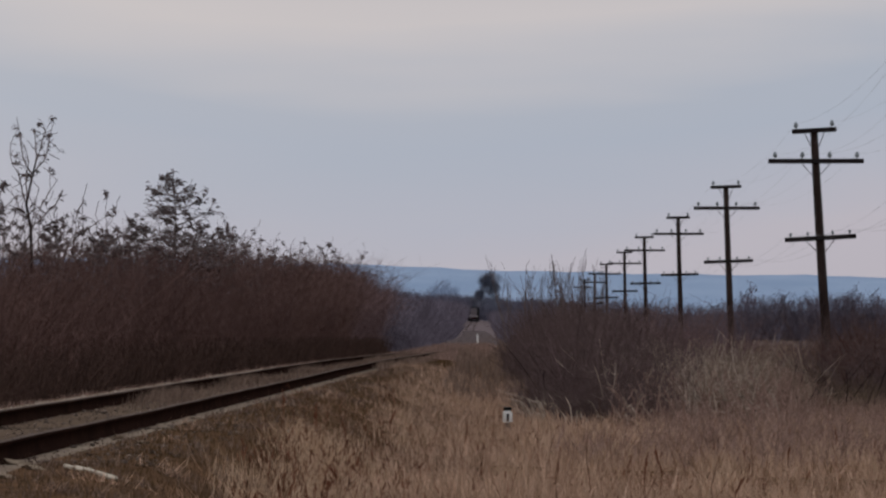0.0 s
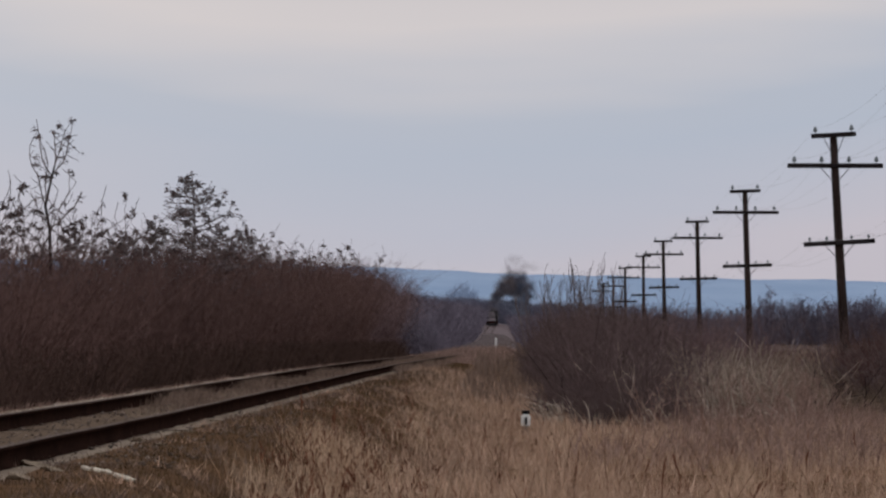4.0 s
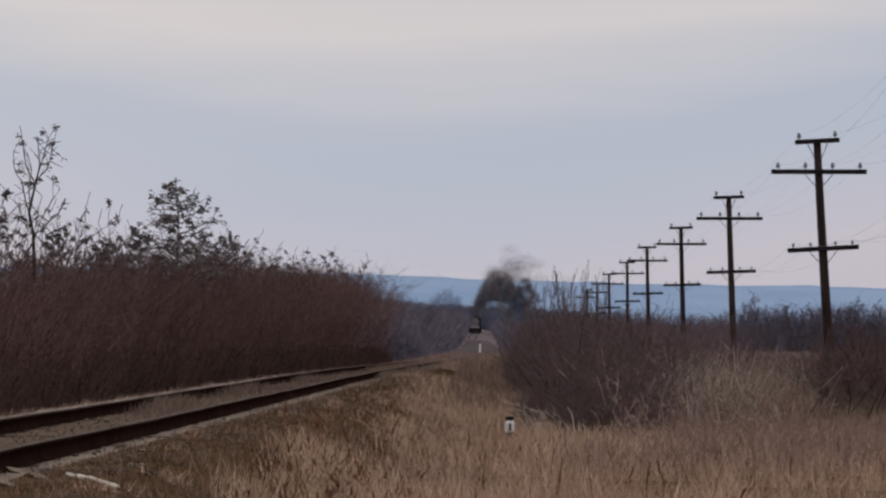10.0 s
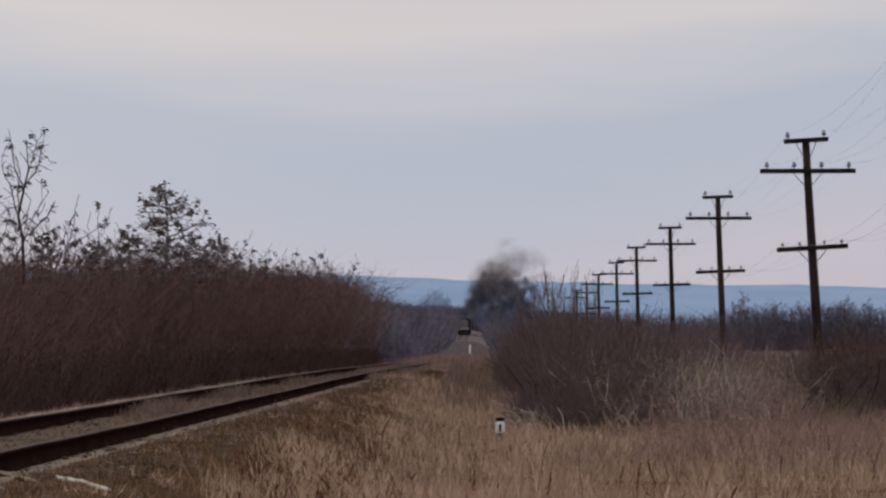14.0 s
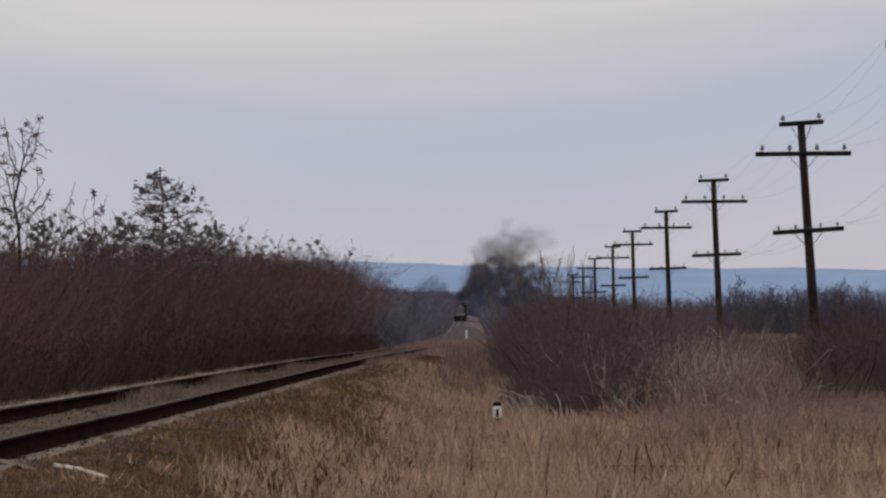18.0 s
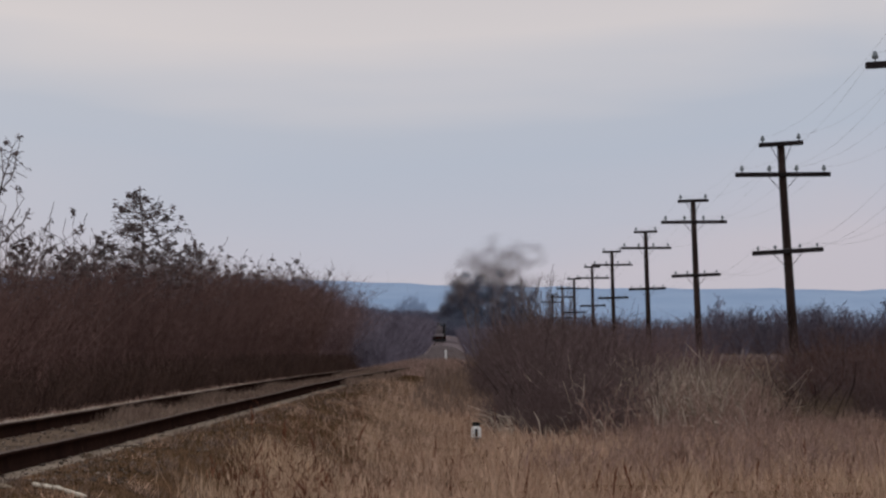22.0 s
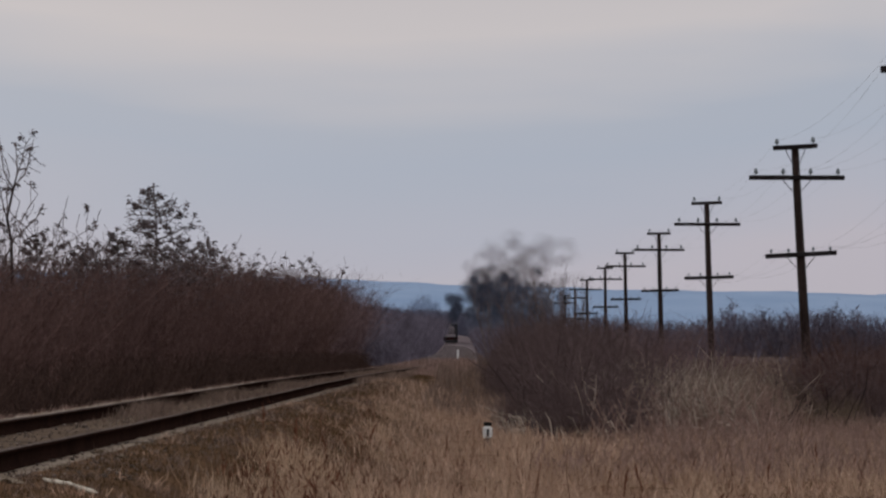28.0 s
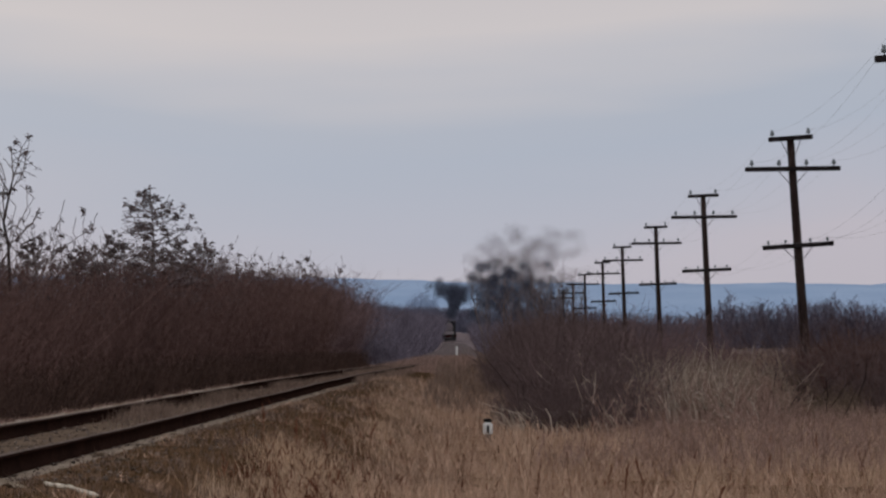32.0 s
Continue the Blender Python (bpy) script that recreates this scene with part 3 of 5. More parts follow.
def telegraph_pole(height):
    p = thing("telegraph_pole", "weathered wooden telegraph pole with three crossarms", "telegraph pole", group="telegraph line along the railway")
    bm = bmesh.new()
    rings, sides = 7, 10
    prev = None
    for k in range(rings):
        z = -0.6 + (height + 0.6) * k / (rings - 1)
        r = 0.135 - 0.045 * k / (rings - 1)
        ring = [bm.verts.new((r * (1 + 0.05 * math.sin(3 * a + k)) * math.cos(a), r * math.sin(a), z)) for a in [2 * math.pi * i / sides for i in range(sides)]]
        if prev:
            for i in range(sides):
                bm.faces.new((prev[i], prev[(i + 1) % sides], ring[(i + 1) % sides], ring[i]))
        prev = ring
    bm.faces.new(prev)
    part("post", bm, M["pole"], p)
    for k, (drop, length, count, reach) in enumerate(ARMS):
        z = height - drop
        arm = part("crossarm", box(length, 0.10, 0.115, at=(0, -0.15, z), bevel=0.015), M["arm"], p)
        for s in (-1, 1):
            a, b = Vector((s * 0.36 * (0.7 if k == 0 else 1), -0.16, z - 0.04)), Vector((s * 0.08, -0.13, z - (0.42 if k == 0 else 0.36)))
            v, f = prisms([a], [b], 0.010, 0.010, 4)
            piece("brace", mesh_np("brace", v, f, M["steel"]), p, label="thin galvanised iron brace")
        for i in range(count):
            x = -reach + 2 * reach * i / (count - 1) if k != 2 else (-reach, -reach * 0.42, reach * 0.42, reach)[i]
            q = 0.5 if k == 2 else 0.88
            pin = tube(0.012, 0.012, 0.12, at=(x, -0.15, z + 0.04), sides=6)
            bell = join(*[tube(r0 * q ** 0.5, r1 * q ** 0.5, 0.05 * q, at=(x, -0.15, z + 0.08 + up * q), sides=10) for r0, r1, up in ((0.05, 0.062, 0.02), (0.062, 0.038, 0.07), (0.045, 0.03, 0.115))])
            part("insulator", bell, M["porcelain"], p, "small grey-green glass insulator")
            part("pin", pin, M["arm"], p)
    return p


# distance along the line, offset from it, height of the top, lean to the track side in degrees
POLES = [(75.0, 7.17, 6.95, 2.6), (112.5, 6.99, 6.5, 3.2), (162.5, 6.99, 6.67, 1.9), (212.5, 6.94, 6.80, 1.4), (262.5, 6.64, 6.89, 1.2),
         (312.5, 6.56, 6.86, 0.8), (362.5, 6.19, 6.76, 0.6), (412.5, 5.98, 6.6, 0.4), (462.5, 5.7, 6.6, 0.8)]


def build_line():
    made = []
    base = None
    for y, x, top, lean in POLES:
        h = 6.7
        m = Matrix.Translation((x, y, top)) @ pose(0, 0, 0, 0, -lean, 1.5 * math.sin(y)) @ Matrix.Translation((0, 0, -h))
        if base is None:
            base = telegraph_pole(h)
            base.matrix_basis = m
            made.append(base)
        else:
            made.append(copy_thing(base, m))
    # the middle crossarm hangs level on the leaning poles
    mid = 6.7 - ARMS[1][0]
    level = [Matrix()] + [Matrix.Translation((0, 0, mid)) @ pose(0, 0, 0, 0, row[3], 0) @ Matrix.Translation((0, 0, -mid)) for row in POLES[1:]]
    for ob, turn in zip(made, level):
        for child in ob.children:
            if not child.name.startswith("post") and abs(child.data.vertices[0].co.z - mid) < 0.43:
                child.matrix_basis = turn
    # wires from insulator to insulator
    tips = []
    for k, (drop, length, count, reach) in enumerate(ARMS):
        for i in range(count):
            x = -reach + 2 * reach * i / (count - 1) if k != 2 else (-reach, -reach * 0.42, reach * 0.42, reach)[i]
            tips.append((k, Vector((x, -0.15, 6.7 - drop + 0.18))))
    for j, (k, tip) in enumerate(tips):
        pts = [ob.matrix_basis @ (turn if k == 1 else Matrix()) @ tip for ob, turn in zip(made, level)]
        first = pts[0] + (pts[0] - pts[1])
        pts = [first] + pts
        sag = 0.42 + 0.05 * (j % 4)
        path = []
        for a, b in zip(pts[:-1], pts[1:]):
            for s in np.linspace(0, 1, 15)[:-1]:
                q = a.lerp(b, float(s))
                path.append((q.x, q.y, q.z - sag * 4 * s * (1 - s)))
        path.append(tuple(pts[-1]))
        path = np.array(path)
        v, f = prisms(path[:-1], path[1:], 0.0018, 0.0018, 3)
        tagged(new("telegraph_wire", mesh_np("telegraph_wire", v, f, M["wire"])), "thin sagging telegraph wire between the poles", "wire", group="telegraph wires")


build_line()


# ---- bare trees and brush ----
def grow(rng, height, spread, splits=3, lean=0.0, upright=0.55, trunk_share=0.85, crook=0.10):
    """Segments of a bare young tree (p0, p1, r0, r1) and the twig ends."""
    segs, ends = [], []

    def limb(p, d, length, r, level):
        steps = 5 if level == 0 else 3
        for k in range(steps):
            d = d + rng.normal(0, crook + 0.05 * level, 3) * [1, 1, 0.5] + np.array([0, 0, 0.08 * upright])
            d = d / np.linalg.norm(d)
            q = p + d * length / steps
            r2 = r * (0.84 if level == 0 else 0.72)
            segs.append((p, q, r, r2, level))
            if level < splits and (level > 0 or k > 0):
                for _ in range(2 if level == 0 else 1):
                    a = rng.uniform(0, 2 * np.pi)
                    side = np.array([np.cos(a), np.sin(a), 0])
                    d2 = side * spread + np.array([0, 0, upright]) + 0.3 * d
                    d2 /= np.linalg.norm(d2)
                    share = rng.uniform(0.30, 0.52)
                    limb(q, d2, length * share, r2 * 0.6, level + 1)
            p, r = q, r2
        ends.append(p)

    limb(np.zeros(3), np.array([lean, 0, 1.0]), height * trunk_share, 0.011 * height + 0.01, 0)
    return segs, ends


def leaf_cards(rng, at, n, spread, size):
    """Sprays of curled dead leaves and hanging pods round the given points: bent strips of three triangles."""
    knots_ = at[rng.integers(0, len(at), max(1, n // 7))]
    c = knots_[rng.integers(0, len(knots_), n)] + rng.normal(0, spread, (n, 3))
    a = rng.normal(0, 1, (n, 3)) * [1, 1, 0.32]
    s = size * rng.uniform(0.5, 1.7, (n, 1))
    a *= s / np.linalg.norm(a, axis=1, keepdims=True)
    b = rng.normal(0, 1, (n, 3))
    b *= 0.30 * s / np.linalg.norm(b, axis=1, keepdims=True)
    sag = np.concatenate([np.zeros((n, 2)), -0.55 * s], axis=1)
    v = np.stack([c - a + sag * 0.4, c - b, c + b, c + a + sag, c + a * 0.6 - b + sag * 0.3], 1).reshape(-1, 3)
    i = np.arange(n)[:, None] * 5
    f = np.concatenate([i + [[0, 1, 2]], i + [[1, 4, 2]], i + [[4, 3, 2]]])
    return v, f


def tree_variant(seed, height, spread, leaves, leaf_size, mats, label, group, min_r=0.006, splits=3, upright=0.55, leaf_spread=0.12, name="bare_tree", crook=0.10):
    rng = np.random.default_rng(seed)
    segs, ends = grow(rng, height, spread, splits=splits, upright=upright, lean=rng.normal(0, 0.08), crook=crook)
    p0, p1 = np.array([s[0] for s in segs]), np.array([s[1] for s in segs])
    r0 = np.maximum([s[2] for s in segs], min_r)
    r1 = np.maximum([s[3] for s in segs], min_r * 0.8)
    fit = height / p1[:, 2].max()
    p0, p1, ends = p0 * fit, p1 * fit, [e * fit for e in ends]
    t = thing(name, label, "tree", group=group)
    thick = np.array([s[4] for s in segs]) == 0
    # the stem as one skin
    line = np.concatenate([p0[thick][:1], p1[thick]])
    girth = np.concatenate([r0[thick][:1], r1[thick]])
    ang = np.arange(6) * np.pi / 3
    v = (line[:, None] + girth[:, None, None] * np.stack([np.cos(ang), np.sin(ang), 0 * ang], -1)[None]).reshape(-1, 3)
    q = np.stack([np.arange(6), (np.arange(6) + 1) % 6, (np.arange(6) + 1) % 6 + 6, np.arange(6) + 6], 1)
    f = (np.arange(len(line) - 1)[:, None, None] * 6 + q[None]).reshape(-1, 4)
    piece("trunk", mesh_np("trunk", v, f, mats[0]), t)
    v, f = prisms(p0[~thick], p1[~thick], r0[~thick], r1[~thick], 3)
    piece("crown", mesh_np("crown", v, f, mats[0]), t)
    if leaves:
        a, b = p0[~thick], p1[~thick]
        w = np.linalg.norm(b - a, axis=1)
        pick = rng.choice(len(a), 3 * leaves, p=w / w.sum())
        pts = a[pick] + (b[pick] - a[pick]) * rng.uniform(0, 1, (len(pick), 1))
        pts = pts[pts[:, 2] > 0.35 * height]
        v, f = leaf_cards(rng, pts, leaves, leaf_spread, leaf_size)
        piece("dead_leaves", mesh_np("dead_leaves", v, f, mats[1]), t, label="clumps of dry brown leaves and pods")
    return t


def twigs_and_leaves(t, rng, segs, nodes, mats, leaves, leaf_size, leaf_spread):
    """Limbs as tapered sticks, and dead leaves gathered at the nodes, as parts of a tree."""
    p0, p1, r0, r1 = [np.array(c) for c in zip(*segs)]
    v, f = prisms(p0, p1, r0, r1, 4)
    piece("crown", mesh_np("crown", v, f, mats[0]), t)
    v, f = leaf_cards(rng, np.array(nodes), leaves, leaf_spread, leaf_size)
    piece("dead_leaves", mesh_np("dead_leaves", v, f, mats[1]), t, label="clumps of dry brown leaves and pods")


def cone_tree(seed, height, mats, label):
    """A young tree whose limbs sweep up and shorten towards the top."""
    rng = np.random.default_rng(seed)
    t = thing("bare_tree", label, "tree")
    stem = [np.array([0.05 * math.sin(1.3 * k), 0.0, height * k / 8]) for k in range(9)]
    r = [0.07 * (1 - 0.86 * k / 8) for k in range(9)]
    v, f = prisms(stem[:-1], stem[1:], r[:-1], r[1:], 6)
    piece("trunk", mesh_np("trunk", v, f, mats[0]), t)
    segs, nodes = [], [stem[-1]]
    for k in range(46):
        z = height * (0.42 + 0.56 * spread(k + 1, 2))
        a = 2 * math.pi * spread(k + 1, 3) + rng.normal(0, 0.3)
        reach = (0.14 + 0.64 * (height - z)) * rng.uniform(0.65, 1.1)
        p, d, rr = np.array([0.0, 0, z]), np.array([math.cos(a), math.sin(a), 0.06]), 0.020
        for j in range(4):
            d = d + rng.normal(0, 0.10, 3) + [0, 0, 0.02]
            q = p + d * reach / 4
            segs.append((p, q, rr, rr * 0.8))
            for _ in range(3):
                e = d * 0.5 + rng.normal(0, 0.55, 3) + [0, 0, 0.2]
                tip = q + e * rng.uniform(0.10, 0.30)
                segs.append((q, tip, 0.010, 0.007))
                nodes.append(tip)
            p, rr = q, rr * 0.8
        nodes.append(p)
    twigs_and_leaves(t, rng, segs, nodes, mats, 1500, 0.072, 0.05)
    return t


def crooked_tree(seed, mats):
    """A thin tree with a crooked dark stem that forks above the thicket."""
    rng = np.random.default_rng(seed)
    t = thing("bare_tree", "tall thin bare tree with a crooked stem", "tree")
    stem = [Vector(p) for p in ((0, 0, -0.1), (0.02, 0, 1.5), (0.0, 0, 2.75), (-0.02, 0, 3.35), (-0.11, 0, 3.8), (0.02, 0, 4.4), (0.08, 0.02, 4.65))]
    r = [0.045, 0.04, 0.036, 0.034, 0.029, 0.022, 0.016]
    v, f = prisms(stem[:-1], stem[1:], r[:-1], r[1:], 6)
    piece("trunk", mesh_np("trunk", v, f, M["dark_stem"]), t)
    segs, nodes = [], []
    for start, way, length, n in ((stem[6], (0.30, 0.0, 0.6), 0.85, 6), (stem[6], (-0.05, 0.1, 0.7), 0.7, 5), (stem[4], (-0.45, 0, 0.75), 1.3, 6), (stem[5], (0.5, 0.2, 0.8), 0.9, 5),
                                  (stem[4], (0.35, -0.2, 0.8), 1.1, 5), (stem[5], (-0.4, 0.1, 0.7), 1.0, 5), (stem[3], (0.5, 0, 0.6), 0.9, 4), (stem[3], (-0.5, 0.2, 0.6), 1.0, 5)):
        p, d, rr = np.array(start), np.array(way), 0.017
        for j in range(n):
            d = d + rng.normal(0, 0.2, 3) + [0, 0, 0.05]
            d = d / np.linalg.norm(d)
            q = p + d * length / n
            segs.append((p, q, rr, rr * 0.86))
            for _ in range(2):
                tip = q + (d * 0.4 + rng.normal(0, 0.6, 3)) * rng.uniform(0.1, 0.32)
                segs.append((q, tip, 0.008, 0.006))
                if rng.uniform() < 0.55:
                    nodes.append(tip)
            p, rr = q, rr * 0.86
        nodes.append(p)
    twigs_and_leaves(t, rng, segs, nodes, mats, 150, 0.060, 0.035)
    return t


def stems(rng, x, y, h, thin, twigs, lean=0.16, droop=0.0):
    """Brush: for each foot a crooked stem of three pieces and side twigs. Returns arrays for prisms."""
    n = len(x)
    p = np.stack([x, y, ground_z(x, y) - 0.05], -1)
    d = np.stack([rng.normal(0, lean, n), rng.normal(0, lean, n), np.ones(n)], -1)
    P0, P1, R0, R1 = [], [], [], []
    r = thin * rng.uniform(0.7, 1.4, n)
    for k in range(3):
        d = d + np.stack([rng.normal(0, 0.2, n), rng.normal(0, 0.2, n), np.full(n, -droop)], -1)
        q = p + d * (h / 3)[:, None]
        P0.append(p), P1.append(q), R0.append(r), R1.append(r * 0.72)
        for _ in range(twigs):
            s = rng.uniform(0.1, 1, n)[:, None]
            o = p + (q - p) * s
            e = np.stack([rng.normal(0, 0.7, n), rng.normal(0, 0.7, n), rng.uniform(-0.25, 1.1, n)], -1)
            e *= (h * rng.uniform(0.08, 0.24, n))[:, None]
            P0.append(o), P1.append(o + e), R0.append(r * 0.6), R1.append(r * 0.3)
        p, r = q, r * 0.72
    return np.concatenate(P0), np.concatenate(P1), np.concatenate(R0), np.concatenate(R1)


def brush(name, label, category, rng, x, y, h, thin, twigs, mat, lean=0.16, droop=0.0):
    v, f = prisms(*stems(rng, x, y, h, thin, twigs, lean, droop))
    return tagged(new(name, mesh_np(name, v, f, mat)), label, category, kind="stuff")


def bush_variant(seed, mat, name, label, group, count=230):
    """A bush one metre high: stems that fan out of a small foot, with side twigs."""
    rng = np.random.default_rng(seed)
    a, r = rng.uniform(0, 2 * np.pi, count), 0.42 * np.sqrt(rng.uniform(0, 1, count))
    p = np.stack([r * np.cos(a), r * np.sin(a), np.zeros(count)], -1)
    d = np.stack([0.75 * r * np.cos(a), 0.75 * r * np.sin(a), np.ones(count)], -1) + rng.normal(0, 0.2, (count, 3)) * [1, 1, 0]
    h = rng.uniform(0.35, 1.0, count) ** 1.3 * (1 - 0.3 * r / 0.42)
    w = 0.0044 * rng.uniform(0.6, 1.4, count)
    S, T = [], []
    for k in range(3):
        d = d + rng.normal(0, 0.21, (count, 3)) * [1, 1, 0.4]
        q = p + d * (h / 3)[:, None]
        S.append((p, q, w, w * 0.72))
        for _ in range(5):
            o = p + (q - p) * rng.uniform(0.1, 1, count)[:, None]
            e = np.stack([rng.normal(0, 0.8, count), rng.normal(0, 0.8, count), rng.uniform(-0.2, 1.1, count)], -1) * (h * rng.uniform(0.08, 0.22, count))[:, None]
            T.append((o, o + e, w * 0.6, w * 0.3))
        p, w = q, w * 0.72
    b = thing(name, label, "bush", group=group)
    for nm, bag in (("woody_base", S), ("twig_spray", T)):
        v, f = prisms(*[np.concatenate(c) for c in zip(*bag)])
        piece(nm, mesh_np(nm, v, f, mat), b)
    return b


def hedge_height(y):
    return np.interp(y, [40, 78, 117, 169, 235, 262, 284], [2.35, 2.72, 3.38, 4.0, 4.6, 4.3, 3.4])


def build_left_side():
    rng = np.random.default_rng(11)
    # the dense thicket along the far side of the track
    n = 11000
    y = 58 + 225 * rng.uniform(0, 1, n) ** 0.9
    x = track_x(y) - 4.4 - rng.exponential(1.6, n) - 0.4 * wavy(y, y * 0, 9.0)
    h = (hedge_height(y) - 0.2) * rng.uniform(0.45, 1.08, n) ** 0.75 * (1 + 0.1 * wavy(y, x, 7.0))
    # the far end takes a greyer material, which paints in the haze of distance
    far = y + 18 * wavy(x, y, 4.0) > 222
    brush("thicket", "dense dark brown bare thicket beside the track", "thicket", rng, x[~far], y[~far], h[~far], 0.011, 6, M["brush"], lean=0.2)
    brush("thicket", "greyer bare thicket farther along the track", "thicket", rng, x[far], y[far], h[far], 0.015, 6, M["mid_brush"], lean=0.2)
    # low litter of twigs at its foot, the thicket's shade put into its dark colour
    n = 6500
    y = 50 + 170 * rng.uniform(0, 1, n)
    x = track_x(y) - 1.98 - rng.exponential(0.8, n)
    brush("undergrowth", "low tangled dead undergrowth at the thicket's foot", "undergrowth", rng, x, y, rng.uniform(0.15, 0.9, n), 0.010, 3, M["shaded_brush"], lean=0.3)
    # young trees standing out of it
    g = "young trees out of the thicket"
    lab = "leafless young tree with dry pods rising from the thicket"
    mats = (M["bark"], M["pods"])
    kinds = [tree_variant(20 + k, 5.0, 0.5 + 0.1 * (k % 4), 150 + 50 * (k % 3), 0.082, mats, lab, g, min_r=0.010, splits=2, upright=0.36, leaf_spread=0.05, crook=0.14) for k in range(7)]
    for k in range(134):
        yy = 76 + 205 * (k / 129.0) ** 1.2 + rng.normal(0, 1.5) if k < 130 else 104 + 36 * spread(k - 129, 2)
        xx = float(track_x(yy)) - rng.uniform(5.0, 9.0)
        # the crowns stand lower towards the far end
        rise = np.interp(xx / yy, [-0.1221, -0.1073, -0.0987, -0.0877, -0.0766, -0.0656, -0.0508, -0.0410, -0.0337], [0.0366, 0.0329, 0.0280, 0.0252, 0.0243, 0.0222, 0.0206, 0.0188, 0.0145])
        top = EYE + (rise - 0.0092 * rng.uniform(0, 1) ** 1.5) * yy - 0.3
        src = kinds[k % 7]
        m = Matrix.Translation((xx, yy, float(ground_z(xx, yy)) - 0.05)) @ pose(0, 0, 0, 0, 0, rng.uniform(0, 360))
        ob = src if k < 7 else copy_thing(src, m)
        ob.matrix_basis = m
        s = top / 5.0
        ob.scale = (s, s, s)
    # the fuller tree, its lower neighbours, and the tall thin one
    full = cone_tree(41, 5.65, mats, "bushy young tree full of dry leaves above the thicket")
    full.matrix_basis = Matrix.Translation((-9.7, 126, 0.28))
    for xx, yy, s, turn in ((-10.9, 128, 0.80, 70), (-10.4, 145, 0.84, 200), (-11.6, 127, 0.72, 300), (-10.7, 163, 0.9, 120)):
        low = copy_thing(full, Matrix.Translation((xx, yy, 0.25)) @ pose(0, 0, 0, 0, 0, turn))
        low.scale = (s, s, s)
        tagged(low, "lower leafy young tree crowded beside the bushy one")
    tall = crooked_tree(53, mats)
    tall.matrix_basis = Matrix.Translation((-9.94, 92, 0.3))
    # the wood that follows the bend
    rng = np.random.default_rng(12)
    n = 17000
    y = 270 + 1350 * rng.uniform(0, 1, n) ** 1.5
    x = track_x(y) - np.interp(y, [270, 420, 600], [4.2, 3.0, 2.4]) - rng.exponential(3.5, n)
    h = rng.uniform(0.55, 1.0, n) * (np.interp(y, [270, 420, 700, 1000, 1500], [3.2, 4.0, 5.0, 5.0, 4.4]) + 0.5 * wavy(y, x, 20.0))
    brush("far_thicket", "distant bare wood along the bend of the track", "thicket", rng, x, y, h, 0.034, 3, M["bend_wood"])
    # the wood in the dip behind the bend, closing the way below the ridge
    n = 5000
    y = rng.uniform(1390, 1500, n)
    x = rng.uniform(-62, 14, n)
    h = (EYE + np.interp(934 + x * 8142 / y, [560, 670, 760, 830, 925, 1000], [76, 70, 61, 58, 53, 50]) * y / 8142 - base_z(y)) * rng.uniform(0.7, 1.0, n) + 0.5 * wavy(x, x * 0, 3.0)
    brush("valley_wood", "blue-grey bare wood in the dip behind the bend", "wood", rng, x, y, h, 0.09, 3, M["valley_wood"])


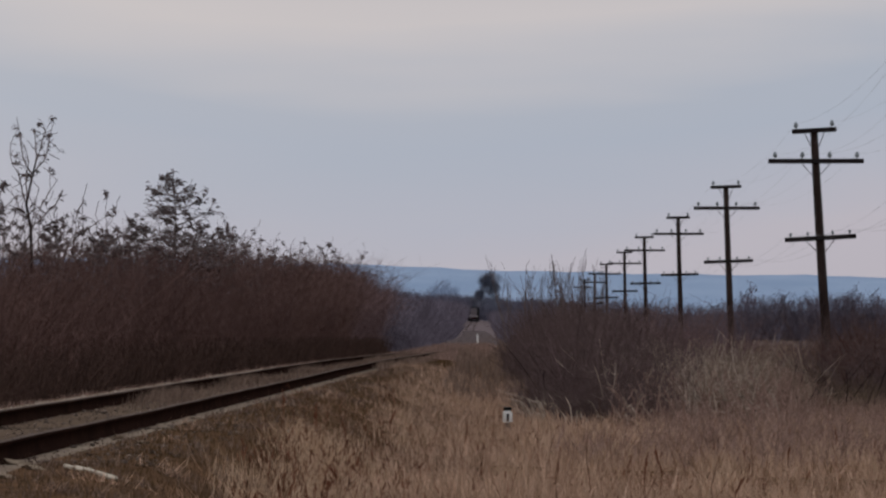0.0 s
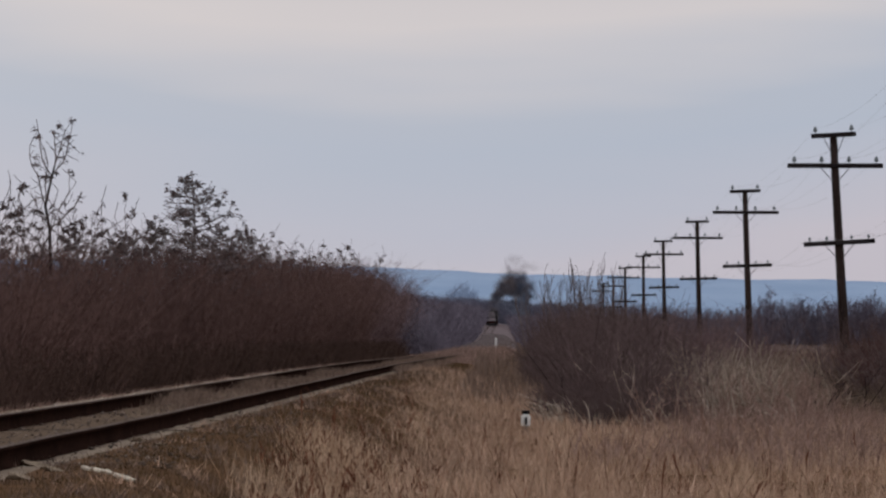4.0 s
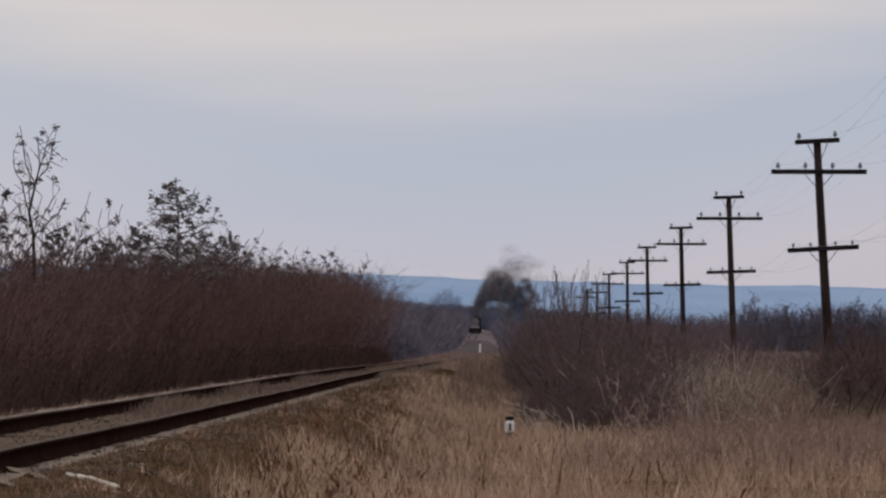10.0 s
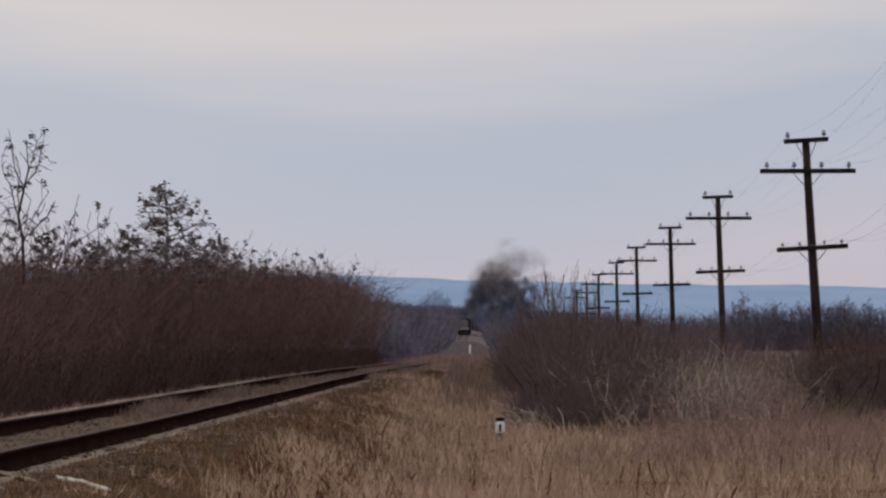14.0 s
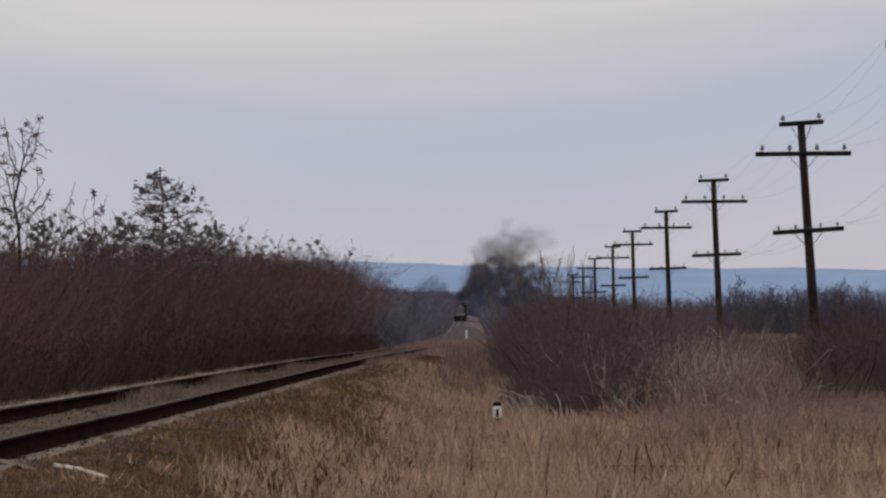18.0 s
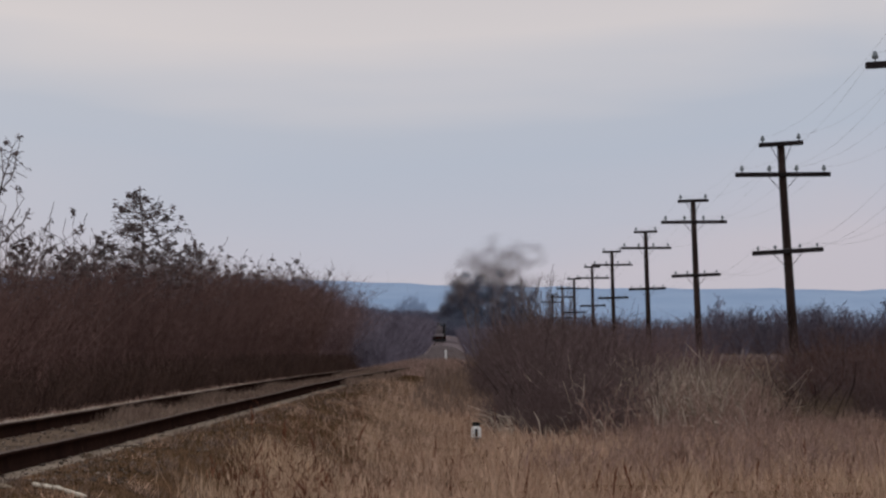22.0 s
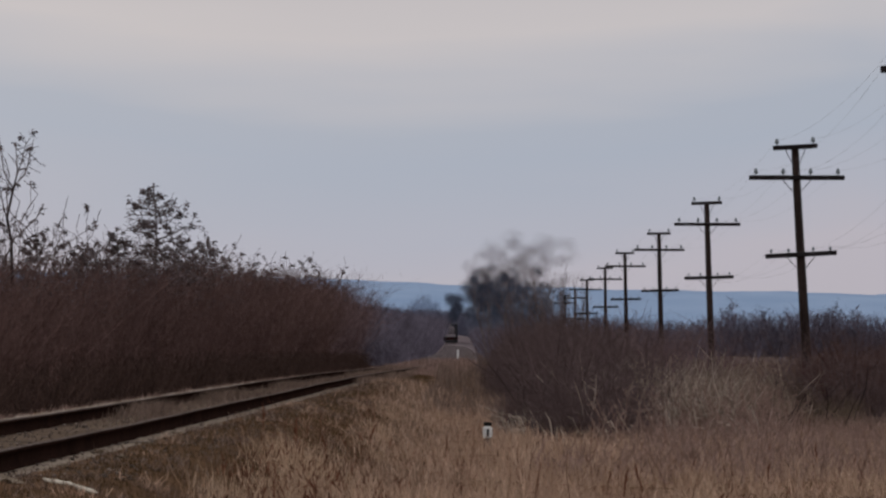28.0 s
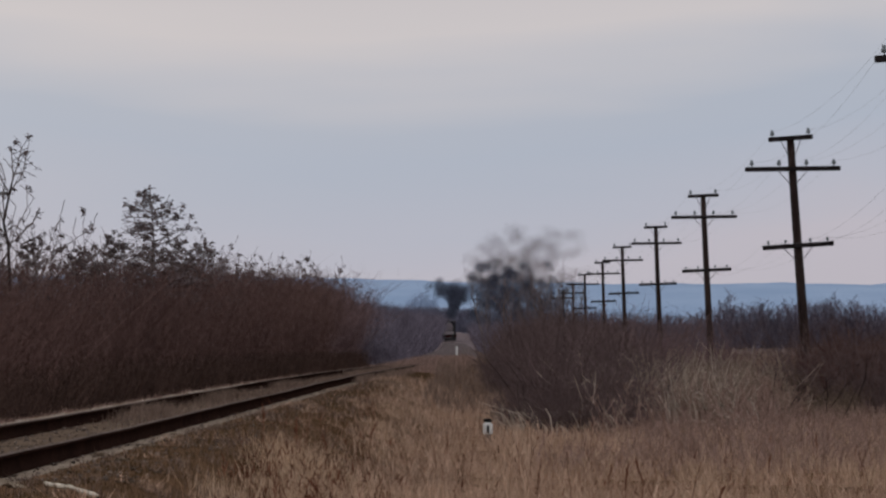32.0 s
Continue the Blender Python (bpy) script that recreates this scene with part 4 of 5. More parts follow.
def build_right_side():
    rng = np.random.default_rng(15)
    # the brush beside the path, bush after bush into the distance
    g = "bushes beside the grassy path"
    kinds = [bush_variant(200 + k, M["bush"], "bush", "bare brown bush with fanning stems beside the path", g) for k in range(6)]
    for k in range(104):
        yy = 75.5 + 340 * (k / 103.0) ** 1.6 + abs(rng.normal(0, 1.5))
        edge = np.interp(yy, [75, 85, 110, 130, 200, 350, 420], [1.15, 0.8, 0.8, 0.7, 0.2, -1.0, -1.7]) + rng.normal(0, 0.4)
        xx = edge + rng.uniform(0, 1) ** 1.2 * np.interp(yy, [84, 130, 200, 420], [1.5, 2.5, 4.4, 8.4])
        h = np.interp(yy, [80, 110, 200, 420], [2.0, 2.35, 2.9, 3.3]) * (0.38 + 0.8 * rng.uniform(0, 1) ** 1.1) * np.clip(0.45 + 0.5 * (xx - edge), 0.45, 1)
        h *= np.interp(934 + xx * 8142 / yy, [870, 930, 980, 1045, 1100, 1140, 1180], [0.8, 0.95, 1.15, 1.12, 0.85, 0.6, 0.42])
        m = Matrix.Translation((xx, yy, float(ground_z(xx, yy)) - 0.04)) @ pose(0, 0, 0, 0, 0, rng.uniform(0, 360))
        ob = kinds[k] if k < 6 else copy_thing(kinds[k % 6], m)
        ob.matrix_basis = m
        ob.scale = (h * 0.95, h * 0.95, h)
    # low ones that fray its edge along the path
    for k in range(20):
        yy = 84 + 190 * spread(k + 1, 2) ** 1.5
        xx = np.interp(yy, [80, 110, 130, 200, 350], [0.75, 0.8, 0.7, 0.2, -1.0]) - 0.006 * yy * spread(k + 1, 3)
        h = rng.uniform(0.35, 1.15)
        m = Matrix.Translation((xx, yy, float(ground_z(xx, yy)) - 0.04)) @ pose(0, 0, 0, 0, 0, rng.uniform(0, 360))
        ob = copy_thing(kinds[k % 6], m)
        ob.matrix_basis = m
        ob.scale = (h * 1.2, h * 1.2, h)
        tagged(ob, "low bare bush fraying out over the path")
    # small ones straggling out towards the reeds
    for k in range(30):
        yy = 82 + 48 * spread(k + 1, 2)
        xx = (1085 + 240 * spread(k + 1, 3) ** 1.2 - 934) * yy / 8142
        h = rng.uniform(0.5, 1.25) * np.interp(xx * 8142 / yy, [150, 400], [1.25, 0.7])
        m = Matrix.Translation((xx, yy, float(ground_z(xx, yy)) - 0.04)) @ pose(0, 0, 0, 0, 0, rng.uniform(0, 360))
        ob = copy_thing(kinds[k % 6], m)
        ob.matrix_basis = m
        ob.scale = (h * 1.1, h * 1.1, h)
        tagged(ob, "small straggling bare bush at the edge of the reeds")
    # the growth past the bend, on the other side of the rails
    n = 5000
    y = 440 + 1100 * rng.uniform(0, 1, n) ** 1.3
    x = track_x(y) + np.interp(y, [440, 500, 600, 700, 900, 1000], [4.2, 3.3, 3.4, 4.0, 4.8, 5.0]) + rng.exponential(6.0, n)
    n2 = 2600
    y2 = 275 + 700 * rng.uniform(0, 1, n2) ** 1.4
    x2 = track_x(y2) - 2.0 - rng.exponential(0.9, n2)
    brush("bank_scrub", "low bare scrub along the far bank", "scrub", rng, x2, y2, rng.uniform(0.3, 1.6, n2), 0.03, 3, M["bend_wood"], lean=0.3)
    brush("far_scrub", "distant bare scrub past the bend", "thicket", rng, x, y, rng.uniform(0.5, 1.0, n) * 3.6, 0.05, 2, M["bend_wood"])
    # reddish shrubs at the field's near corner
    g = "reddish shrubs at the edge of the field"
    kinds = [bush_variant(230 + k, M["bush" if k % 2 else "red_brush"], "shrub", "reddish bare shrub at the edge of the field", g) for k in range(4)]
    for k in range(58):
        yy = 82 + 66 * (k / 57.0)
        xx = yy * (1465 - 934) / 8142 + (0.35 + 0.012 * (yy - 82)) * rng.normal(0, 1) + 3.2 * rng.uniform(0, 1) ** 0.8
        h = rng.uniform(0.9, 2.3) * np.interp(934 + xx * 8142 / yy, [1380, 1470, 1540, 1640], [0.3, 0.5, 0.9, 1.1])
        m = Matrix.Translation((xx, yy, float(ground_z(xx, yy)) - 0.04)) @ pose(0, 0, 0, 0, 0, rng.uniform(0, 360))
        ob = kinds[k] if k < 4 else copy_thing(kinds[k % 4], m)
        ob.matrix_basis = m
        ob.scale = (h, h, h)
    # pale reeds between, tangled with grey herbs
    n = 1000
    y = rng.uniform(78, 118, n)
    x = (rng.normal(1240, 95, n).clip(1060, 1470) - 934) * y / 8142
    brush("reeds", "pale dry reeds standing before the field", "reeds", rng, x, y, rng.uniform(0.4, 1.6, n) * rng.uniform(0.6, 1, n), 0.011, 2, M["pale_straw"], lean=0.24)
    # olive-brown weeds in clumps all over that strip
    g = "clumps of withered weeds before the field"
    kinds = [bush_variant(260 + k, M["olive_weed"], "weed_clump", "withered olive-brown weed clump before the field", g, count=170) for k in range(4)]
    for k in range(110):
        yy = 80 + 62 * spread(k + 1, 2)
        a = 1100 + 480 * spread(k + 1, 3)
        xx = (a - 934) * yy / 8142
        h = (0.45 + 0.75 * spread(k + 1, 5)) * np.interp(yy, [80, 142], [0.8, 1.15])
        m = Matrix.Translation((xx, yy, float(ground_z(xx, yy)) - 0.04)) @ pose(0, 0, 0, 0, 0, 360 * spread(k + 1, 7))
        ob = kinds[k] if k < 4 else copy_thing(kinds[k % 4], m)
        ob.matrix_basis = m
        ob.scale = (h * 1.1, h * 1.1, h)
    n = 2300
    y = rng.uniform(74, 120, n)
    x = (rng.uniform(1090, 1620, n) - 934) * y / 8142
    h = rng.uniform(0.25, 0.95, n) * np.interp(934 + x * 8142 / y, [1400, 1480], [1, 0.45])
    brush("dead_herbs", "grey-pink dead herbs tangled before the field", "herbs", rng, x, y, h, 0.010, 4, M["heath"], lean=0.3)
    # pale broken stalks, most of them bent over one way by the wind
    n = 460
    y = rng.uniform(75, 92, n)
    px = np.where(rng.uniform(0, 1, n) < 0.45, rng.uniform(925, 1130, n), rng.normal(1230, 95, n))
    x = (px - 934) * y / 8142
    foot = np.stack([x, y, ground_z(x, y)], -1)
    lift = np.interp(px, [1100, 1180, 1350, 1420], [0.05, 0.35, 0.35, 0.1]) * rng.uniform(0, 1.4, n)
    foot[:, 2] += lift
    way = np.stack([rng.normal(-0.42, 0.3, n), rng.normal(0, 0.3, n), rng.uniform(0.55, 1.0, n)], -1) * rng.uniform(0.10, 0.36, n)[:, None]
    knee = foot + way
    tip = knee + way * rng.uniform(0.4, 0.9, (n, 1)) * [1.3, 1, 0.55] + rng.normal(0, 0.05, (n, 3))
    r = rng.uniform(0.007, 0.015, n)
    v1, f1 = prisms(foot - [0, 0, 0.04], knee, r * 0.7, r, 4)
    v2, f2 = prisms(knee, tip, r, r * 0.4, 4)
    tagged(new("broken_stalks", mesh_np("broken_stalks", np.concatenate([v1, v2]), np.concatenate([f1, f2 + len(v1)]), M["pale_stem"])),
           "pale broken stalks bent over before the bush", "stalks", kind="stuff")
    # loose stems round the bushes
    n = 1500
    y = 80 + 160 * rng.uniform(0, 1, n) ** 1.4
    x = np.interp(y, [80, 130, 240], [0.5, 0.45, -0.4]) + rng.uniform(0, 1, n) ** 1.1 * np.interp(y, [80, 240], [2.2, 6.5])
    brush("loose_stems", "loose thin stems round the bushes", "brush", rng, x, y, rng.uniform(0.5, 2.3, n), 0.010, 4, M["bush"], lean=0.28)
    # thicker dark stems inside the brush
    n = 170
    y = rng.uniform(80, 112, n)
    x = (np.where(rng.uniform(0, 1, n) < 0.62, rng.uniform(955, 1110, n), rng.uniform(1390, 1600, n)) - 934) * y / 8142
    brush("dark_stems", "thicker dark stems inside the bushes", "brush", rng, x, y, rng.uniform(0.4, 1.3, n), 0.017, 2, M["dark_stem"], lean=0.2)
    # brown scrub over the field
    n = 5200
    y = 104 + 230 * rng.uniform(0, 1, n) ** 1.5
    x = (rng.uniform(1090, 1640, n) - 934) * y / 8142
    h = rng.uniform(0.2, 0.75, n) * (0.7 + 0.5 * wavy(x, y, 2.0)).clip(0.2)
    light = rng.uniform(0, 1, n) < 0.6 + 0.4 * wavy(x, y, 6.0, 1.1)
    brush("field_scrub", "low brown scrub scattered over the field", "scrub", rng, x[~light], y[~light], h[~light], 0.014, 3, M["mid_brush"], lean=0.3)
    brush("field_herbs", "withered grey herbs over the field", "herbs", rng, x[light], y[light], h[light], 0.016, 3, M["heath"], lean=0.3)
    # thin twiggy growth before the feet of the poles
    for y0, y1, p0, p1, n, h0, h1 in ((101, 111, 1400, 1580, 100, 1.0, 2.15), (104, 111, 1200, 1385, 60, 0.8, 1.7), (132, 160, 1120, 1345, 360, 1.1, 2.3), (175, 210, 1060, 1230, 260, 1.3, 2.5)):
        y = rng.uniform(y0, y1, n)
        x = (rng.uniform(p0, p1, n) - 934) * y / 8142
        brush("twiggy_growth", "thin grey twiggy growth round the pole feet", "brush", rng, x, y, rng.uniform(h0, h1, n), 0.009, 5, M["mid_brush" if p0 < 1300 else "bush"], lean=0.22)
    # thin saplings behind the bush
    g = "saplings behind the bush"
    mats = (M["bark"], M["pods"])
    kinds = [tree_variant(60 + k, 7.0, 0.22, 0, 0, mats, "tall thin leafless sapling behind the bush", g, min_r=0.02, upright=1.2, splits=2, name="sapling") for k in range(3)]
    px = [897, 938, 955, 975, 990, 1002, 1014, 1025, 1034, 1044, 906, 946, 966, 983, 1008, 1019, 1040, 1052]
    tops = [462, 470, 468, 465, 470, 462, 460, 452, 466, 470, 492, 486, 484, 480, 478, 482, 480, 486]
    for k, (a, b) in enumerate(zip(px, tops)):
        y = 405 + 14 * (k % 4)
        x = (a - 934) * y / 8142
        top = EYE + (583 - b) * y / 8142
        m = Matrix.Translation((x, y, float(ground_z(x, y)))) @ pose(0, 0, 0, 0, 0, 70 * k)
        ob = kinds[k]if k < 3 else copy_thing(kinds[k % 3], m)
        ob.matrix_basis = m
        s = top / 6.6
        ob.scale = (s, s, s)
    # the wood beyond the field
    n = 9000
    x = rng.uniform(4, 120, n)
    y = 545 + rng.exponential(14, n) + 0.1 * x
    h = (4.5 + np.interp(934 + x * 8142 / y, [1250, 1320], [0, 0.6]) + 0.6 * wavy(x, x * 0, 6.0) + 0.5 * wavy(x, x * 0, 1.7, 2.0)) * rng.uniform(0.6, 1.05, n)
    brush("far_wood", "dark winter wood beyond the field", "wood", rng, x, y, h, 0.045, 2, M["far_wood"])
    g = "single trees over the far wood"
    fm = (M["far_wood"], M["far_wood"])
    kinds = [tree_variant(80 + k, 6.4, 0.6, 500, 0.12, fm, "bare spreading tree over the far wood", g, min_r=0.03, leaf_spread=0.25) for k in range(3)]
    for k, (a, b) in enumerate([(1322, 503), (1500, 512), (1382, 524), (1558, 516), (1445, 524), (1630, 512), (1270, 532), (1480, 522), (1700, 515)]):
        y = 540 + 6 * (k % 3)
        x = (a - 934) * y / 8142
        m = Matrix.Translation((x, y, float(ground_z(x, y)))) @ pose(0, 0, 0, 0, 0, 50 * k)
        ob = kinds[k] if k < 3 else copy_thing(kinds[k % 3], m)
        ob.matrix_basis = m
        s = (EYE + (583 - b) * y / 8142) / 6.1
        ob.scale = (s, s, s)
    # hazy clump far behind the bend, its haze painted as a faint blue glow
    kinds = tree_variant(90, 12.0, 0.5, 1500, 0.3, (M["hazy_wood"], M["hazy_wood"]), "far hazy group of trees", "trees behind the bend", min_r=0.10, leaf_spread=0.8)
    for k, a in enumerate([770, 781, 790, 799]):
        y = 1560 + 10 * k
        x = (a - 934) * y / 8142
        m = Matrix.Translation((x, y, float(ground_z(x, y)))) @ pose(0, 0, 0, 0, 0, 80 * k)
        ob = kinds if k == 0 else copy_thing(kinds, m)
        ob.matrix_basis = m


build_left_side()
build_right_side()


# ---- grass ----
def blades(rng, x, y, h, w, lean):
    n = len(x)
    z = ground_z(x, y) - 0.02
    a = rng.uniform(0, np.pi, n)
    side = np.stack([np.cos(a), np.sin(a), np.zeros(n)], -1) * (w / 2)[:, None]
    p = np.stack([x, y, z], -1)
    d = np.stack([rng.normal(0, lean, n), rng.normal(0, lean, n), np.ones(n)], -1) * h[:, None]
    v = np.stack([p - side, p + side, p + d], 1).reshape(-1, 3)
    return v, np.arange(3 * n).reshape(-1, 3)


def grass(name, label, rng, x, y, h, w, mat, lean=0.22):
    v, f = blades(rng, x, y, h, w, lean)
    return tagged(new(name, mesh_np(name, v, f, mat)), label, "grass", kind="stuff")


def fan(rng, n, y0, y1, power, margin=1.0):
    """Points over the near field, thinner with distance."""
    y = y0 + (y1 - y0) * rng.uniform(0, 1, n) ** power
    x = rng.uniform(-1, 1, n) * (0.115 * y + margin)
    return x, y


def build_grass():
    rng = np.random.default_rng(31)
    x, y = fan(rng, 340000, 24, 125, 1.45)
    u = x - track_x(y)
    patch = 0.45 * wavy(x, y, 1.6) + 0.4 * wavy(x * 3.1, y * 0.7, 1.3, 2.2) + 0.35 * wavy(x, y * 0.5, 0.5, 1.3)
    edge = np.interp(y, [28, 36, 45, 60, 90, 125], [2.75, 2.55, 2.3, 2.1, 1.6, 1.2])
    full = np.clip((u - edge + 0.5 * wavy(y, x, 2.5) + 0.3 * wavy(x, y * 0.6, 0.4)) / 1.3, 0, 1)
    thin = np.interp(934 + x * 8142 / y, [900, 1200, 1600], [1.0, 0.72, 0.6])
    keep = rng.uniform(0, 1, len(x)) < full * thin * (0.5 + 0.75 * patch)
    x, y, full = x[keep], y[keep], full[keep]
    h = rng.uniform(0.06, 0.32, len(x)) * (1 + 0.5 * wavy(x * 2.3, y * 0.9, 1.1, 0.8) + 0.3 * wavy(x, y, 0.35, 0.3)) * (0.5 + 0.5 * full)
    grass("dry_grass", "tall straw-coloured dry grass", rng, x, y, h, 0.007 + 0.00007 * y, M["straw"], lean=0.5)
    x, y = fan(rng, 100000, 100, 570, 1.3, 4)
    keep = (np.abs(x - track_x(y)) > np.where(x > track_x(y), np.interp(y, [100, 160, 240], [2.8, 2.2, 1.0]), 99))
    x, y = x[keep], y[keep]
    grass("far_grass", "dry grass over the far field", rng, x, y, rng.uniform(0.2, 0.5, len(x)), np.full(len(x), 0.04), M["field_grass"])
    # short worn turf on the bank and beside the track
    y = 22 + 138 * rng.uniform(0, 1, 100000) ** 1.6
    y = y[rng.uniform(0, 1, len(y)) < np.interp(y, [80, 160], [1, 0.05])]
    x = track_x(y) + np.interp(y, [22, 50, 80], [1.05, 1.12, 1.2]) + 0.15 * wavy(y, y * 0.3, 0.7) + np.interp(y, [22, 60, 110, 160], [3.35, 2.95, 1.5, 0.8]) * rng.uniform(0, 1, len(y)) ** 0.85
    grass("bank_turf", "short green-brown turf on the railway bank", rng, x, y, rng.uniform(0.02, 0.08, len(x)), 0.006 + 0.0001 * y, M["green_grass"])
    n, per = 420, 46
    cy = 24 + 110 * rng.uniform(0, 1, n) ** 1.4
    cx = track_x(cy) + 1.1 + 2.6 * rng.uniform(0, 1, n)
    wide = np.repeat(rng.uniform(0.04, 0.16, n), per)
    cx, cy = np.repeat(cx, per) + rng.normal(0, 1, n * per) * wide, np.repeat(cy, per) + rng.normal(0, 1, n * per) * wide * 1.5
    tone = np.repeat(rng.uniform(0, 1, n), per) < 0.22
    for pick, mt, lab in ((tone, "straw", "small bleached tufts on the railway bank"), (~tone, "field_grass", "brown tufts on the railway bank")):
        grass("bank_tufts", lab, rng, cx[pick], cy[pick], rng.uniform(0.03, 0.13, pick.sum()), 0.006 + 0.00008 * cy[pick], M[mt], lean=0.6)
    y = 30 + 260 * rng.uniform(0, 1, 40000) ** 1.3
    x = track_x(y) - rng.uniform(1.85, 3.0, len(y))
    grass("verge_grass", "pale dry grass on the track's far verge", rng, x, y, rng.uniform(0.02, 0.09, len(x)) * (1 + 0.8 * wavy(y, y * 0.2, 1.6).clip(-0.5, 1)), 0.008 + 0.0001 * y, M["heath"])
    y = 34 + 190 * rng.uniform(0, 1, 60000) ** 1.2
    x = track_x(y) - 1.42 - 0.36 * rng.uniform(0, 1, len(y)) - 0.08 * wavy(y, y * 0.4, 1.6)
    grass("verge_grass", "bleached short grass along the far rail", rng, x, y, rng.uniform(0.01, 0.05, len(x)) * (1 + 0.9 * wavy(y, y * 0.3, 1.1).clip(-0.6, 1)), 0.008 + 0.0001 * y, M["white_straw"], lean=0.5)
    # loose stones on the ballast
    n = 7000
    sy = 34 + 110 * rng.uniform(0, 1, n) ** 1.4
    sx = track_x(sy) + rng.uniform(-1.2, 1.9, n)
    off = np.abs(np.abs(sx - track_x(sy)) - 0.76) > 0.09
    sx, sy = sx[off], sy[off]
    c = np.stack([sx, sy, ground_z(sx, sy) + 0.004], -1)
    t = rng.normal(0, 1, (len(sx), 4, 3))
    t *= (rng.uniform(0.012, 0.04, len(sx))[:, None, None] * np.array([1, 1, 0.7])) / np.linalg.norm(t, axis=2, keepdims=True)
    i = np.arange(len(sx))[:, None] * 4
    f = np.concatenate([i + [[0, 1, 2]], i + [[0, 2, 3]], i + [[0, 3, 1]], i + [[1, 3, 2]]])
    tagged(new("ballast_stones", mesh_np("ballast_stones", (c[:, None] + t).reshape(-1, 3), f, M["stones"])), "loose dusty stones on the ballast", "stones", kind="stuff")
    # tufts between the rails
    cx, cy = [], []
    for yy, spread, n in ((62, 3.0, 700), (75, 2.5, 500), (88, 4, 900), (104, 4, 900), (124, 5, 1000), (150, 8, 1400), (180, 10, 1600), (215, 14, 2200)):
        cy.append(rng.normal(yy, spread, n))
        cx.append(track_x(cy[-1]) + rng.uniform(-0.6, 0.55, n))
    cx, cy = np.concatenate(cx), np.concatenate(cy)
    grass("track_tufts", "dry grass tufts between the rails", rng, cx, cy, rng.uniform(0.04, 0.17, len(cx)), np.full(len(cx), 0.014), M["field_grass"])
    # clumps that hide the rails here and there
    for side, at, spread_, n in ((-0.5, 66, 1.8, 800), (-0.5, 83, 2.4, 800), (-0.3, 104, 2.0, 500), (0.85, 119, 2.2, 700), (0.8, 129, 3.0, 900), (0.8, 143, 3.5, 1100), (0.2, 150, 2.5, 500), (0.0, 163, 3.0, 700), (0.3, 177, 3.0, 700), (0.0, 192, 4.0, 900), (0.2, 207, 4.0, 900)):
        y = rng.normal(at, spread_, n)
        x = track_x(y) + side + rng.uniform(-0.24, 0.24, n) * (1 if at < 120 else 3.5)
        grass("rail_clumps", "dry grass clump grown up against the rail", rng, x, y, rng.uniform(0.07, 0.24, n), 0.008 + 0.0001 * y, M["field_grass"], lean=0.4)
    y = 160 + 640 * rng.uniform(0, 1, 52000) ** 1.25
    x = track_x(y) + rng.uniform(-1.3, 2.6, len(y))
    h = rng.uniform(0.05, 0.34, len(x)) * np.interp(y, [160, 200, 240, 285], [0.3, 0.75, 1.2, 1.3])
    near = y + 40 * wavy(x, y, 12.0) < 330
    for pick, mt, lab in ((near, "heath", "rough dry grass creeping over the far rails"), (~near, "grey_grass", "grey grass along the distant track")):
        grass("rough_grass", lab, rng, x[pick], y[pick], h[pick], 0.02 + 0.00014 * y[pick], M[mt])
    # tussocks
    n, per = 300, 80
    cx, cy = fan(rng, n, 30, 105, 1.2)
    keep = cx > track_x(cy) + 2.6
    cx, cy = np.repeat(cx[keep], per), np.repeat(cy[keep], per)
    cx, cy = cx + rng.normal(0, 0.13, len(cx)), cy + rng.normal(0, 0.2, len(cx))
    grass("tussocks", "pale dry grass tussocks", rng, cx, cy, rng.uniform(0.08, 0.36, len(cx)), np.full(len(cx), 0.010), M["bright_straw"], lean=0.42)
    n, per = 34, 120
    cy = rng.uniform(33, 50, n)
    cx = (rng.normal(560, 75, n) - 934) * cy / 8142
    low = cx > track_x(cy) + 2.35
    cx, cy = np.repeat(cx[low], per), np.repeat(cy[low], per)
    cx, cy = cx + rng.normal(0, 0.16, len(cx)), cy + rng.normal(0, 0.3, len(cx))
    grass("tussocks", "thick bleached tussocks at the foot of the bank", rng, cx, cy, rng.uniform(0.08, 0.33, len(cx)), np.full(len(cx), 0.010), M["bright_straw"], lean=0.42)
    # dead red-brown weeds
    for n, y0, y1, mid, sd, h0, h1, lab in ((40, 34, 58, 745, 110, 0.14, 0.40, "dead reddish weeds among the grass"), (230, 31, 45, 530, 120, 0.08, 0.30, "thick patch of dead reddish weeds"),
                                            (22, 34, 60, 1250, 170, 0.14, 0.42, "scattered dead reddish weeds with seed heads")):
        y = rng.uniform(y0, y1, n)
        x = (rng.normal(mid, sd, n).clip(430, 1560) - 934) * y / 8142 + 0.1 * wavy(y, y, 1.0)
        x = np.maximum(x, track_x(y) + 2.3 + 0.8 * rng.uniform(0, 1, n))
        h = rng.uniform(h0, h1, n)
        v, f = prisms(*stems(rng, x, y, h, 0.0032, 3, 0.16))
        tagged(new("dead_weeds", mesh_np("dead_weeds", v, f, M["weed"])), lab, "weeds", kind="stuff")
        k = 2 * n
        foot = np.stack([np.tile(x, 2) + rng.normal(0, 0.07, k), np.tile(y, 2), ground_z(np.tile(x, 2), np.tile(y, 2)) + np.tile(h, 2) * rng.uniform(0.6, 1.05, k)], -1)
        tip = foot + np.stack([rng.normal(0, 0.02, k), rng.normal(0, 0.02, k), rng.uniform(0.03, 0.09, k)], -1)
        v, f = prisms(foot, tip, rng.uniform(0.003, 0.007, k), rng.uniform(0.002, 0.005, k), 4)
